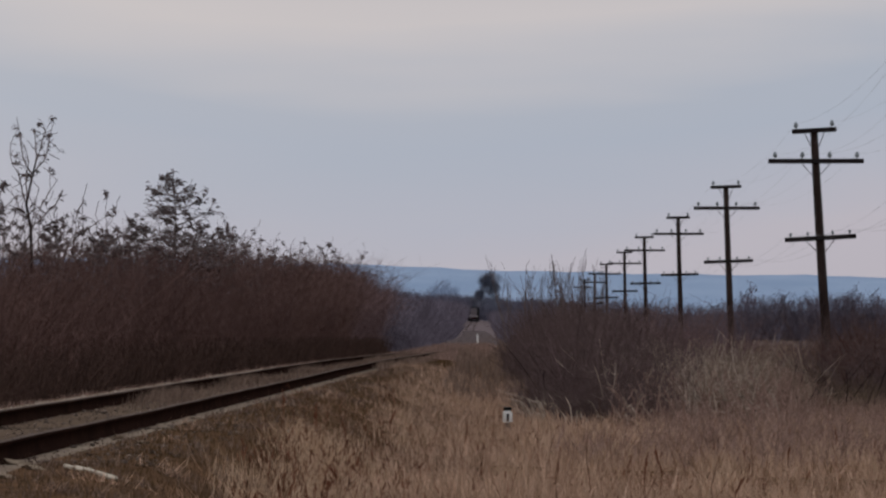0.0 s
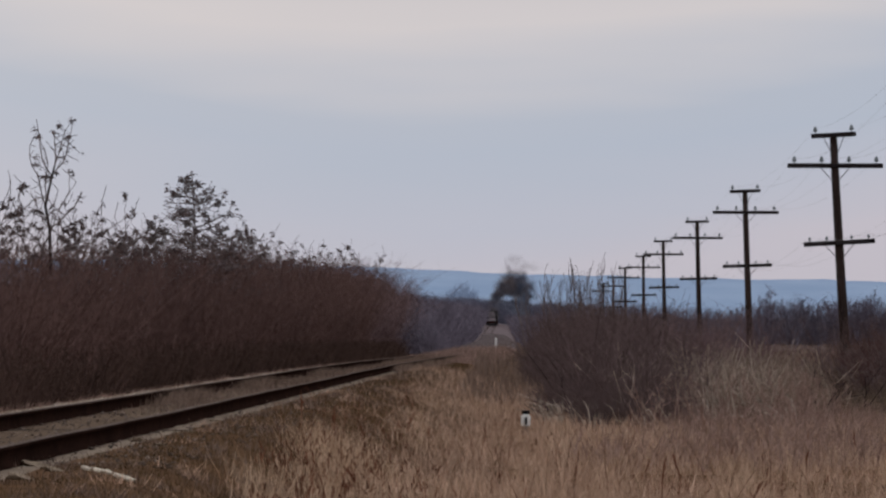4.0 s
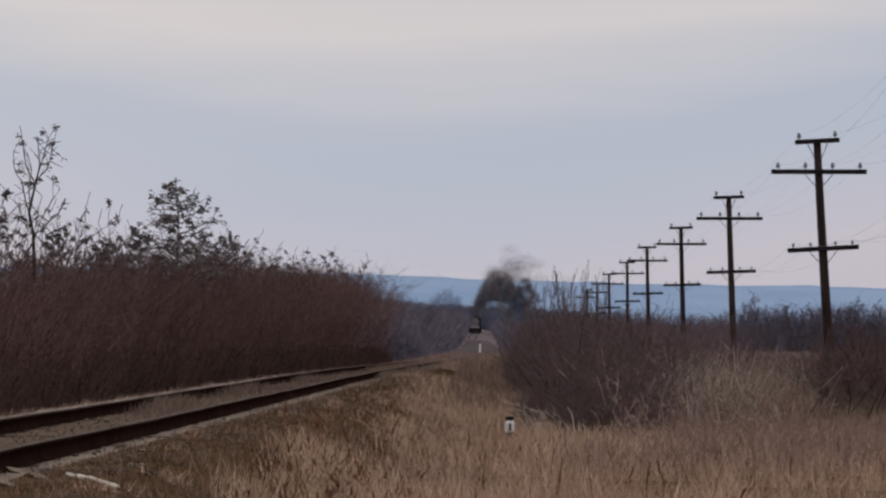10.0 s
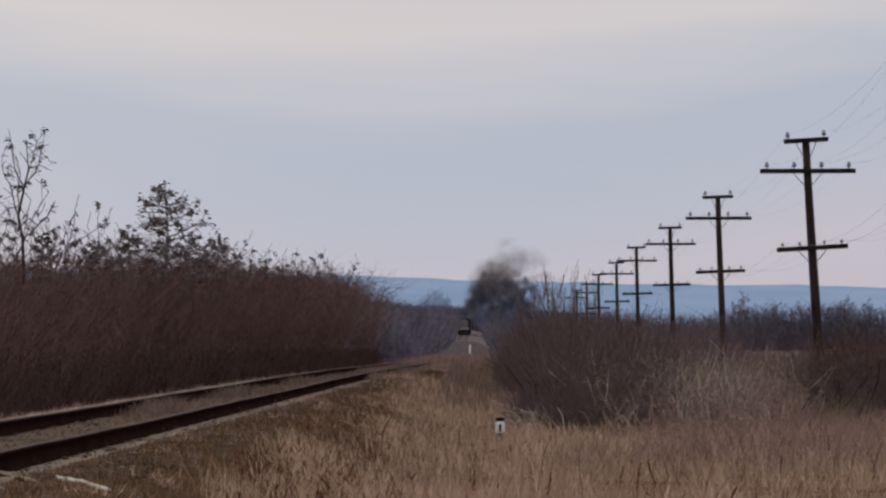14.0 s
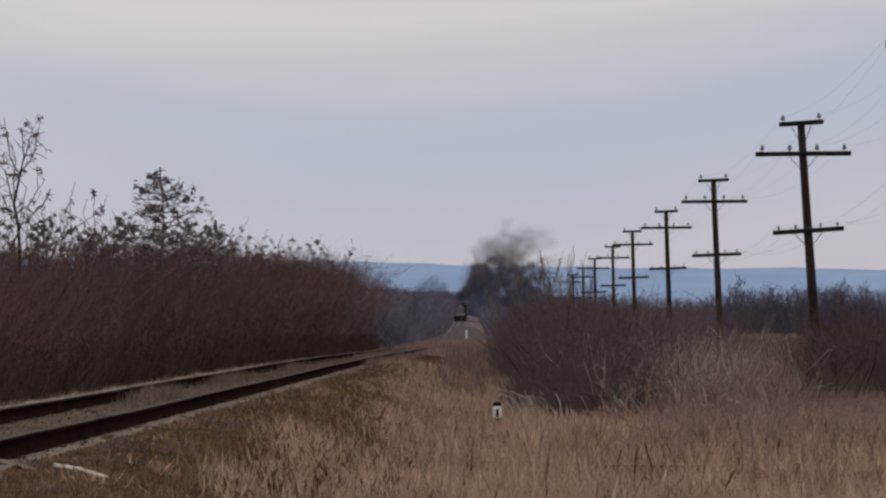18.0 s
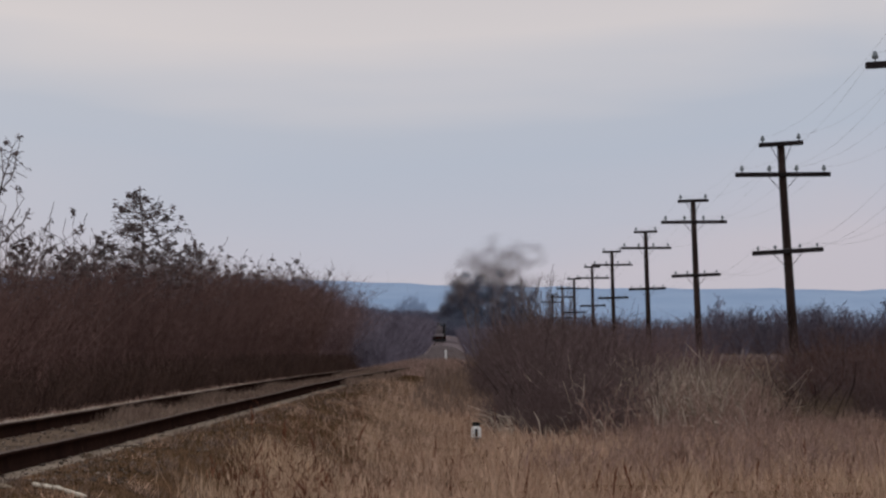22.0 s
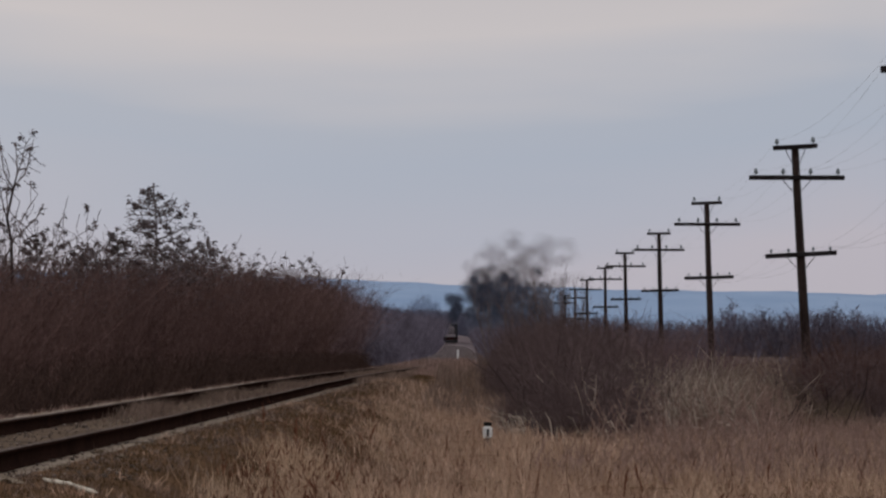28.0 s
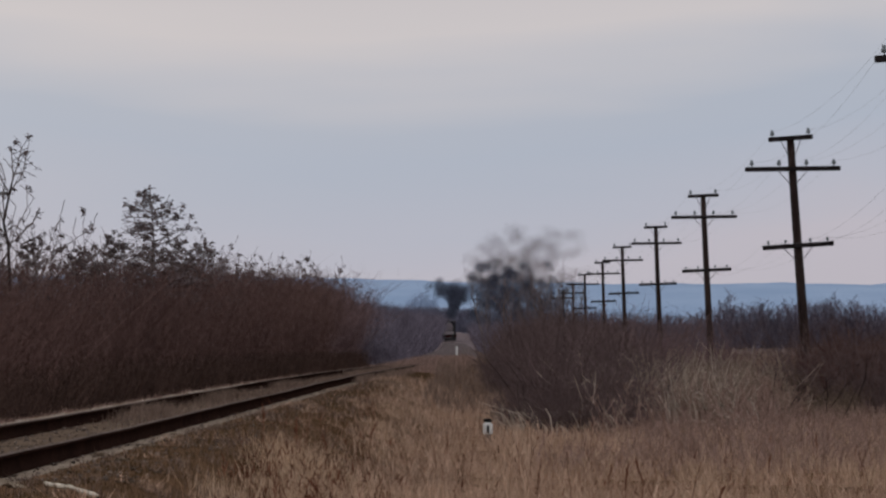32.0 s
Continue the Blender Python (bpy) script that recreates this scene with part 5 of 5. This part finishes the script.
        tagged(new("seed_heads", mesh_np("seed_heads", v, f, M["weed"])), "dark seed heads of the dead weeds", "weeds", kind="stuff")
    # grey-pink herbs that blend the grass into the brush
    n = 2600
    y = rng.uniform(52, 84, n)
    x = (np.where(y > 60, rng.uniform(1135, 1640, n), rng.uniform(980, 1640, n)) + 60 * wavy(y, y, 4.0) - 934) * y / 8142
    brush("dead_herbs", "grey-pink dead herbs thick among the grass", "herbs", rng, x, y, rng.uniform(0.14, 0.5, n), 0.006, 4, M["heath"], lean=0.32)
    n = 120
    y = rng.uniform(34, 75, n)
    x = np.maximum(rng.uniform(-0.06, 0.085, n) * y, track_x(y) + 2.4)
    v, f = prisms(*stems(rng, x, y, rng.uniform(0.3, 0.7, n), 0.004, 2, 0.12))
    tagged(new("weed_stalks", mesh_np("weed_stalks", v, f, M["weed"])), "scattered dark dry weed stalks", "weeds", kind="stuff")


def build_weed_stalks():
    """Tall dead stalks that stand out of the grass one by one."""
    rng = np.random.default_rng(5)
    for k, (a, foot, top) in enumerate([(828, 800, 742), (1143, 882, 795), (1110, 842, 806), (1166, 870, 790), (690, 800, 752), (1208, 880, 838), (560, 850, 775),
                                        (1480, 800, 745), (1395, 842, 790), (1545, 810, 772), (985, 850, 812), (610, 838, 788), (500, 838, 775), (1300, 900, 838)]):
        y = 8142 * (EYE - 0.04) / (foot - 583)
        x, h = (a - 934) * y / 8142, (foot - top) * y / 8142
        p = np.array([[0.0, 0, -0.05], [rng.normal(0, 0.02), rng.normal(0, 0.02), h * 0.5], [rng.normal(0, 0.05), rng.normal(0, 0.03), h]])
        v1, f1 = prisms(p[:-1], p[1:], [0.006, 0.005], [0.005, 0.004], 5)
        ks = np.linspace(0, 1, 8)
        spine = p[1] + (p[2] + np.array([0, 0, 0.03]) - p[1]) * ks[:, None] + rng.normal(0, 0.006, (8, 3))
        girth = 0.012 * np.sin(np.pi * (0.1 + 0.85 * ks)) * rng.uniform(0.4, 1.3, 8)
        ang = np.arange(6) * np.pi / 3
        v2 = (spine[:, None] + girth[:, None, None] * np.stack([np.cos(ang), np.sin(ang), 0 * ang], -1)[None]).reshape(-1, 3)
        q = np.stack([np.arange(6), (np.arange(6) + 1) % 6, (np.arange(6) + 1) % 6 + 6, np.arange(6) + 6], 1)
        f2 = (np.arange(7)[:, None, None] * 6 + q[None]).reshape(-1, 4)
        st = thing("weed_stalk", "tall dead brown weed stalk with a seed head", "weed", group="weed stalks in the grass", m=Matrix.Translation((x, y, float(ground_z(x, y)))))
        piece("stem", mesh_np("stem", v1, f1, M["weed"]), st)
        piece("seed_head", mesh_np("seed_head", v2, f2, M["weed"]), st)


build_grass()
build_weed_stalks()


# ---- markers and litter ----
def on_ground(a, b):
    """The point of the ground on the line of sight that the two numbers name."""
    lo, hi = 20.0, 400.0
    for _ in range(50):
        y = (lo + hi) / 2
        if EYE - (b - 583) * y / 8142 > float(ground_z((a - 934) * y / 8142, y)):
            lo = y
        else:
            hi = y
    return Vector(((a - 934) * lo / 8142, lo, EYE - (b - 583) * lo / 8142))


def build_markers():
    y = 72.0
    x = (898 - 934) * y / 8142
    z = float(ground_z(x, y))
    s = thing("distance_stone", "whitewashed stone distance marker with a black top in the grass", "marker stone", m=Matrix.Translation((x, y, z)))
    part("foot", box(0.10, 0.10, 0.34, at=(0, 0, 0.0), bevel=0.02), M["dark_stone"], s, "narrow darker foot of the stone")
    part("stone", box(0.15, 0.13, 0.215, at=(0, 0, 0.24), bevel=0.045), M["white_stone"], s)
    part("cap", box(0.125, 0.12, 0.055, at=(0, 0, 0.372), bevel=0.012), M["black_paint"], s, "black painted top")
    part("figure", box(0.038, 0.012, 0.12, at=(0.005, -0.068, 0.235), bevel=0.004), M["black_paint"], s, "worn dark painted bar")
    y = 330.0
    x = (845 - 934) * y / 8142
    z = EYE - 25 * y / 8142
    s = thing("boundary_post", "short white post beside the track", "post", m=Matrix.Translation((x, y, z)))
    part("post", box(0.15, 0.14, 0.9, at=(0, 0, 0.2), bevel=0.03), M["white_stone"], s)
    # a stake in the field
    x, y = 24.3, 338.0
    s = thing("field_stake", "dark wooden stake standing in the field", "stake", m=Matrix.Translation((x, y, float(ground_z(x, y)))))
    part("stake", tube(0.05, 0.04, 0.95, at=(0, 0, -0.1), sides=7, bevel=0.01), M["pole"], s)
    # a bleached broken stick on the bank
    up = Vector((0, 0, 0.012))
    st = thing("stick", "bleached broken stick lying on the bank", "stick")
    for (a0, b0), (a1, b1), r in (((114, 829), (167, 838), 0.021), ((170, 840), (208, 852), 0.018)):
        ends = [on_ground(a0, b0) + up, on_ground(a1, b1) + up]
        line = [ends[0].lerp(ends[1], k / 5) + Vector((0, 0, 0.006 * math.sin(3.1 * k + a0))) for k in range(6)]
        girth = [r * g for g in (0.8, 1.0, 0.85, 1.1, 0.9, 0.6)]
        v, f = prisms(line[:-1], line[1:], girth[:-1], girth[1:], 6)
        piece("wood", mesh_np("wood", v, f, M["dead_wood"]), st)
    # pale clods of earth along the ballast's foot
    for k, (a, b, size) in enumerate([(32, 822, 0.10), (62, 830, 0.08), (4, 846, 0.10), (215, 778, 0.10), (250, 786, 0.07), (345, 742, 0.07), (420, 728, 0.08), (470, 716, 0.06), (300, 762, 0.06), (140, 802, 0.06)]):
        bm = bmesh.new()
        bmesh.ops.create_icosphere(bm, subdivisions=2, radius=1.0)
        for w in bm.verts:
            w.co = w.co * (1 + 0.5 * noise.noise(w.co * 1.7 + Vector((k, 2 * k, 0))))
            w.co = Vector((w.co.x * size * 1.15, w.co.y * size, w.co.z * size * 0.30))
        me = bpy.data.meshes.new("clod")
        bm.to_mesh(me)
        bm.free()
        me.materials.append(M["clod"])
        ob = new("clod", me)
        ob.matrix_basis = Matrix.Translation(on_ground(a, b)) @ pose(0, 0, 0, 0, 14, 20 * k)
        tagged(ob, "pale dry clod of earth beside the ballast", "clod", group="clods on the bank")
    # pale stone
    bm = bmesh.new()
    bmesh.ops.create_icosphere(bm, subdivisions=2, radius=0.032)
    for w in bm.verts:
        w.co = w.co * (1 + 0.25 * noise.noise(w.co * 12)) * Vector((1, 1, 0.8)).length / 1.6
    me = bpy.data.meshes.new("pale_stone")
    bm.to_mesh(me)
    bm.free()
    me.materials.append(M["dead_wood"])
    ob = new("pale_stone", me)
    ob.matrix_basis = Matrix.Translation(on_ground(513, 770) + Vector((0, 0, 0.03)))
    tagged(ob, "pale stone lying on the railway bank", "stone")


build_markers()


# ---- the train ----
def build_loco():
    """Steam engine, its front towards -y, rail level at z = 0."""
    e = thing("steam_locomotive", "sooty black steam locomotive with smoke deflectors", "locomotive")
    part("boiler", tube(0.92, 0.95, 7.6, at=(0, 1.6, 2.75), axis="Y", sides=28), M["loco"], e)
    sb = part("smokebox", tube(0.95, 0.95, 1.7, at=(0, -0.1, 2.75), axis="Y", sides=28, bevel=0.06), M["loco"], e)
    part("smokebox_ring", tube(0.97, 0.97, 0.08, at=(0, -0.14, 2.75), axis="Y", sides=28, bevel=0.02), M["loco_grey"], sb, "dusty grey rim of the smokebox")
    part("smokebox_door", tube(0.60, 0.80, 0.16, at=(0, -0.30, 2.75), axis="Y", sides=28, bevel=0.03), M["loco_grey"], sb, "dusty grey smokebox door")
    part("chimney", join(tube(0.42, 0.34, 0.35, at=(0, 0.6, 3.55)), tube(0.34, 0.40, 0.40, at=(0, 0.6, 3.9))), M["loco"], e)
    part("steam_dome", tube(0.45, 0.33, 0.55, at=(0, 3.6, 3.6), sides=16, bevel=0.06), M["loco"], e)
    for s in (-1, 1):
        part("smoke_deflector", box(0.30, 2.4, 2.1, at=(s * 1.30, 0.9, 2.85), bevel=0.05), M["loco"], e, "upright black smoke deflector plate")
        part("cylinder", tube(0.46, 0.46, 1.2, at=(s * 1.15, 0.3, 0.95), axis="Y", sides=18, bevel=0.04), M["loco"], e)
        part("buffer", join(tube(0.10, 0.10, 0.45, at=(s * 0.875, -1.25, 1.05), axis="Y"), tube(0.24, 0.24, 0.06, at=(s * 0.875, -1.31, 1.05), axis="Y", sides=18)), M["loco"], e)
        part("headlamp", join(tube(0.14, 0.16, 0.2, at=(s * 0.9, -1.02, 1.42), axis="Y", sides=14)), M["lamp_glass"], e, "round unlit headlamp")
        part("running_board", box(0.75, 9.0, 0.08, at=(s * 1.1, 4.6, 1.75), bevel=0.01), M["loco"], e)
        part("rail_guard", box(0.12, 0.1, 0.7, at=(s * 0.75, -0.9, 0.45), bevel=0.02), M["loco"], e)
        for k in range(4):
            w = part("driving_wheel", join(tube(0.80, 0.80, 0.13, at=(s * 0.70 - 0.065, 2.6 + 1.75 * k, 0.80), axis="X", sides=24)), M["loco"], e)
        part("leading_wheel", tube(0.52, 0.52, 0.12, at=(s * 0.70 - 0.06, 0.6, 0.52), axis="X", sides=20), M["loco"], e)
        part("cab_side", box(0.05, 2.4, 2.3, at=(s * 1.42, 10.3, 2.75), bevel=0.01), M["loco"], e)
        part("cab_window", box(0.5, 0.04, 0.6, at=(s * 1.12, 9.05, 3.35), bevel=0.01), M["window"], e)
    part("top_lamp", tube(0.16, 0.18, 0.25, at=(0, -0.4, 3.82), axis="Y", sides=14), M["lamp_glass"], e, "round unlit headlamp")
    part("buffer_beam", box(3.0, 0.14, 0.55, at=(0, -0.85, 0.98), bevel=0.02), M["loco_red"], e, "sooty dark red buffer beam")
    part("coupling", box(0.12, 0.5, 0.16, at=(0, -1.1, 1.0), bevel=0.03), M["loco"], e)
    part("front_apron", box(2.2, 0.06, 0.75, at=(0, -0.62, 1.62), bevel=0.02, rot=Matrix.Rotation(radians(-24), 4, "X")), M["loco_grey"], e, "dusty grey sloping apron under the smokebox")
    part("frame", box(1.1, 10.5, 0.7, at=(0, 4.6, 1.15), bevel=0.02), M["loco"], e)
    part("cab_front", box(2.85, 0.06, 2.2, at=(0, 9.10, 2.75), bevel=0.01), M["loco"], e)
    bm = tube(1.75, 1.75, 2.9, at=(0, 8.95, 2.35), axis="Y", sides=40)
    bmesh.ops.bisect_plane(bm, geom=bm.verts[:] + bm.edges[:] + bm.faces[:], plane_co=(0, 0, 3.62), plane_no=(0, 0, 1), clear_inner=True)
    part("cab_roof", bm, M["loco"], e)
    part("plough", box(3.1, 0.12, 0.46, at=(0, -0.75, 0.38), bevel=0.03), M["loco"], e)
    return e


def build_wagon(name, label, category, length, height, mat, group=""):
    w = thing(name, label, category, group=group)
    part("body", box(2.85, length, height, at=(0, length / 2, 1.15 + height / 2), bevel=0.12), mat, w)
    part("roof", box(2.7, length - 0.2, 0.22, at=(0, length / 2, 1.15 + height + 0.105), bevel=0.1), M["loco"], w)
    part("underframe", box(2.3, length - 0.6, 0.3, at=(0, length / 2, 0.98), bevel=0.03), M["loco"], w)
    for yy in (length * 0.18, length * 0.82):
        for s in (-1, 1):
            part("wheel", tube(0.46, 0.46, 0.12, at=(s * 0.72 - 0.06, yy, 0.46), axis="X", sides=18), M["loco"], w)
    return w


loco = build_loco()
tender = build_wagon("tender", "black coal tender behind the engine", "tender", 7.4, 2.3, M["loco"])
wagons = [build_wagon("railway_coach", "dark railway coach in the train", "coach", 18.0, 2.75, M["coach"], group="coaches of the train") for _ in range(3)]
OFFSETS = [0.0, 12.3] + [20.4 + 18.9 * k for k in range(3)]


def front_y(t):
    """Where the engine's front stands at t seconds."""
    return 1250.0 - 300.0 * (t / 32.0)


def on_track(y):
    y = float(y)
    x0, z0 = float(track_x(y)), float(rail_z(y))
    x1, z1 = float(track_x(y + 8)), float(rail_z(y + 8))
    yaw = math.degrees(math.atan2(-(x1 - x0), 8))
    return pose(x0, y, z0, math.degrees(math.atan2(z1 - z0, 8)), 0, yaw)


# ---- smoke ----
def puff_mesh(seed, count, size, mat, reach):
    """A puff: a long wisp of curled soot flakes, densest in its lumpy middle."""
    rng = np.random.default_rng(seed)
    reach = np.array(reach)
    lumps = rng.normal(0, 0.5, (14, 3))
    c = (lumps[rng.integers(0, 14, count)] + rng.normal(0, 0.85, (count, 3))) * reach
    c = c[np.linalg.norm(c / (reach * 1.72), axis=1) < 1]
    n = len(c)
    s = size * rng.uniform(0.5, 1.5, (n, 1))
    t = rng.normal(0, 1, (n, 4, 3))
    t /= np.linalg.norm(t, axis=2, keepdims=True)
    v = (c[:, None] + t * s[:, None]).reshape(-1, 3)
    i = np.arange(n)[:, None] * 4
    f = np.concatenate([i + [[0, 1, 2]], i + [[0, 2, 3]]])
    return mesh_np("smoke_puff", v, f, mat)


def bell(u):
    """A bell-shaped deviation from an even number."""
    u = min(max(u, 0.05), 0.95)
    return math.copysign(1, u - 0.5) * math.sqrt(max(0.0, -1.57 * math.log(1 - (2 * u - 1) ** 2)))


def build_smoke():
    """Puffs with the second at which each leaves the chimney: the pace of the blast changes on the way."""
    dense = [puff_mesh(100 + k, 1900, 0.056, M["smoke"], (0.74, 1.3, 0.74)) for k in range(8)]
    loose = [puff_mesh(140 + k, 2200, 0.046, M["thin_smoke"], (1.15, 2.4, 1.15)) for k in range(8)]
    hazy = [puff_mesh(180 + k, 1500, 0.046, M["haze"], (1.2, 2.0, 1.0)) for k in range(4)]
    puffs = []
    te = -4.2
    while te < 31.75:
        k = len(puffs) + 1
        share = 0.12 if te < 1.5 else 0.44 if te < 11.0 else (0.20 if te < 25.0 else 0.0)
        high = spread(k, 2) < share
        sinks = not high and te < 25.3 and spread(k, 19) < 0.24
        ob = new("smoke_puff", hazy[k % 4] if sinks else (loose if high else dense)[k % 8])
        tagged(ob, "thin brown wisp of rising coal smoke" if high else "thin blue haze of sinking smoke" if sinks else "dark blue-grey puff of coal smoke from the engine", "smoke",
               group="smoke of the engine", kind="stuff")
        drift = (bell(spread(k, 3)), bell(spread(k, 5)), bell(spread(k, 7)))
        puffs.append((ob, te, (1 if high else -1 if sinks else 0), drift, spread(k, 13), (35 if high else 10) + 50 * spread(k, 11), -40 + 80 * spread(k, 13)))
        te += float(np.interp(te, [-4, 0, 9, 14, 24.2, 24.5, 25.2, 25.5, 32], [0.06, 0.045, 0.040, 0.048, 0.048, 0.2, 0.2, 0.10, 0.10])) * (0.7 + 0.6 * spread(k, 17))
    return puffs


PUFFS = build_smoke()


def puff_place(te, climb, drift, pick, t):
    """Where a puff let out at te stands at t, t not before te; climb: 1 rises, 0 drifts, -1 sinks."""
    high = climb > 0
    a = t - te
    fy = front_y(te) + 0.6
    sx, sz = float(track_x(fy)), float(rail_z(fy)) + 4.5
    # billows: puffs of one blast keep together
    blast = math.floor(te / 1.3)
    b1, b2 = math.sin(12.9898 * blast), math.sin(78.233 * blast + 1.0)
    size = 0.15 + 0.26 * a ** 0.72
    leave = 1 - math.exp(-a / 1.2)
    # the first blasts hold together in one arching trail
    tight = 0.42 if te < 4.5 and not high else 1.0
    size *= 0.5 + 0.5 * tight
    if te > 25.3:
        # still air: the column leans a little, stands up and spreads at its head
        rise = 7.8 * (1 - math.exp(-a / 1.8)) * (0.6 + 0.4 * pick)
        head = max(0.0, rise - 3.0) / 4.0
        side = 2.3 * (1 - math.exp(-a / 1.5)) + (1.7 * drift[0] - 3.4 * pick + 0.4 * b1) * head
        return Vector((sx + side + 0.45 * drift[0] * size, fy + drift[1] * size, sz + rise + 0.35 * drift[2] * size))
    blow = (0.97 + 0.10 * b1 + 0.22 * tight * drift[0]) * (1.2 if te < 2 else 1.0)
    side = 2.2 * leave + max(0.35, blow) * 30.0 * (1 - math.exp(-a / 30.0)) * (0.6 + 0.4 * leave)
    late = min(1.0, max(0.0, (te - 9.0) / 5.0))
    if high:
        rise = 6.5 * leave * math.exp(-a / 11.0) + (13.2 - 4.0 * late + 2.0 * b2 + 3.4 * drift[2]) * (1 - math.exp(-a / 11.0))
    else:
        rise = (10.0 - 5.2 * late) * leave * (0.86 + 0.14 * b2) * math.exp(-a / 7.5) + (1.6 + 3.6 * late + 1.0 * b2 + 2.9 * (tight + (1 - tight) * min(1.0, a / 12.0)) * drift[2]) * (1 - math.exp(-a / 5.5))
    if climb < 0:
        rise = 4.5 * leave * math.exp(-a / 4.0) - (1.9 - 1.5 * drift[2]) * (1 - math.exp(-a / 4.0))
    return Vector((sx + side + drift[0] * size, fy + 1.4 * drift[1] * size, sz + rise + 0.8 * drift[2] * size))


def motions():
    times = [2.0 * k for k in range(17)]
    for ob, off in zip([loco, tender] + wagons, OFFSETS):
        walk(ob, [(t, on_track(front_y(t) + 1.3 + off)) for t in times])
    for ob, te, climb, drift, pick, turn, tip in PUFFS:
        rows = []

        def inside(t):
            m = on_track(front_y(t) + 1.3 + OFFSETS[2] + 9.0)
            return Matrix.Translation(m.translation + Vector((0, 0, 2.5)))

        def out(t):
            # the wisp swings into the wind as it leaves
            s = 1 - math.exp(-max(0.0, t - te) / 6.0)
            return Matrix.Translation(puff_place(te, climb, drift, pick, t)) @ pose(0, 0, 0, tip * s, 0, -turn * s)
        if te > 0:
            n = max(1, int(te // 4))
            rows += [(te * j / n, inside(te * j / n)) for j in range(n + 1)]
            start = te
        else:
            start = 0.0
            rows.append((0.0, out(0.0)))
        for da in (0.2, 0.6, 1.2, 2, 3, 4.5, 6.5, 9, 12, 16, 20, 25, 30):
            t = start + da
            if t < 31.9:
                rows.append((t, out(t)))
        rows.append((32.0, out(32.0)))
        walk(ob, rows)


motions()
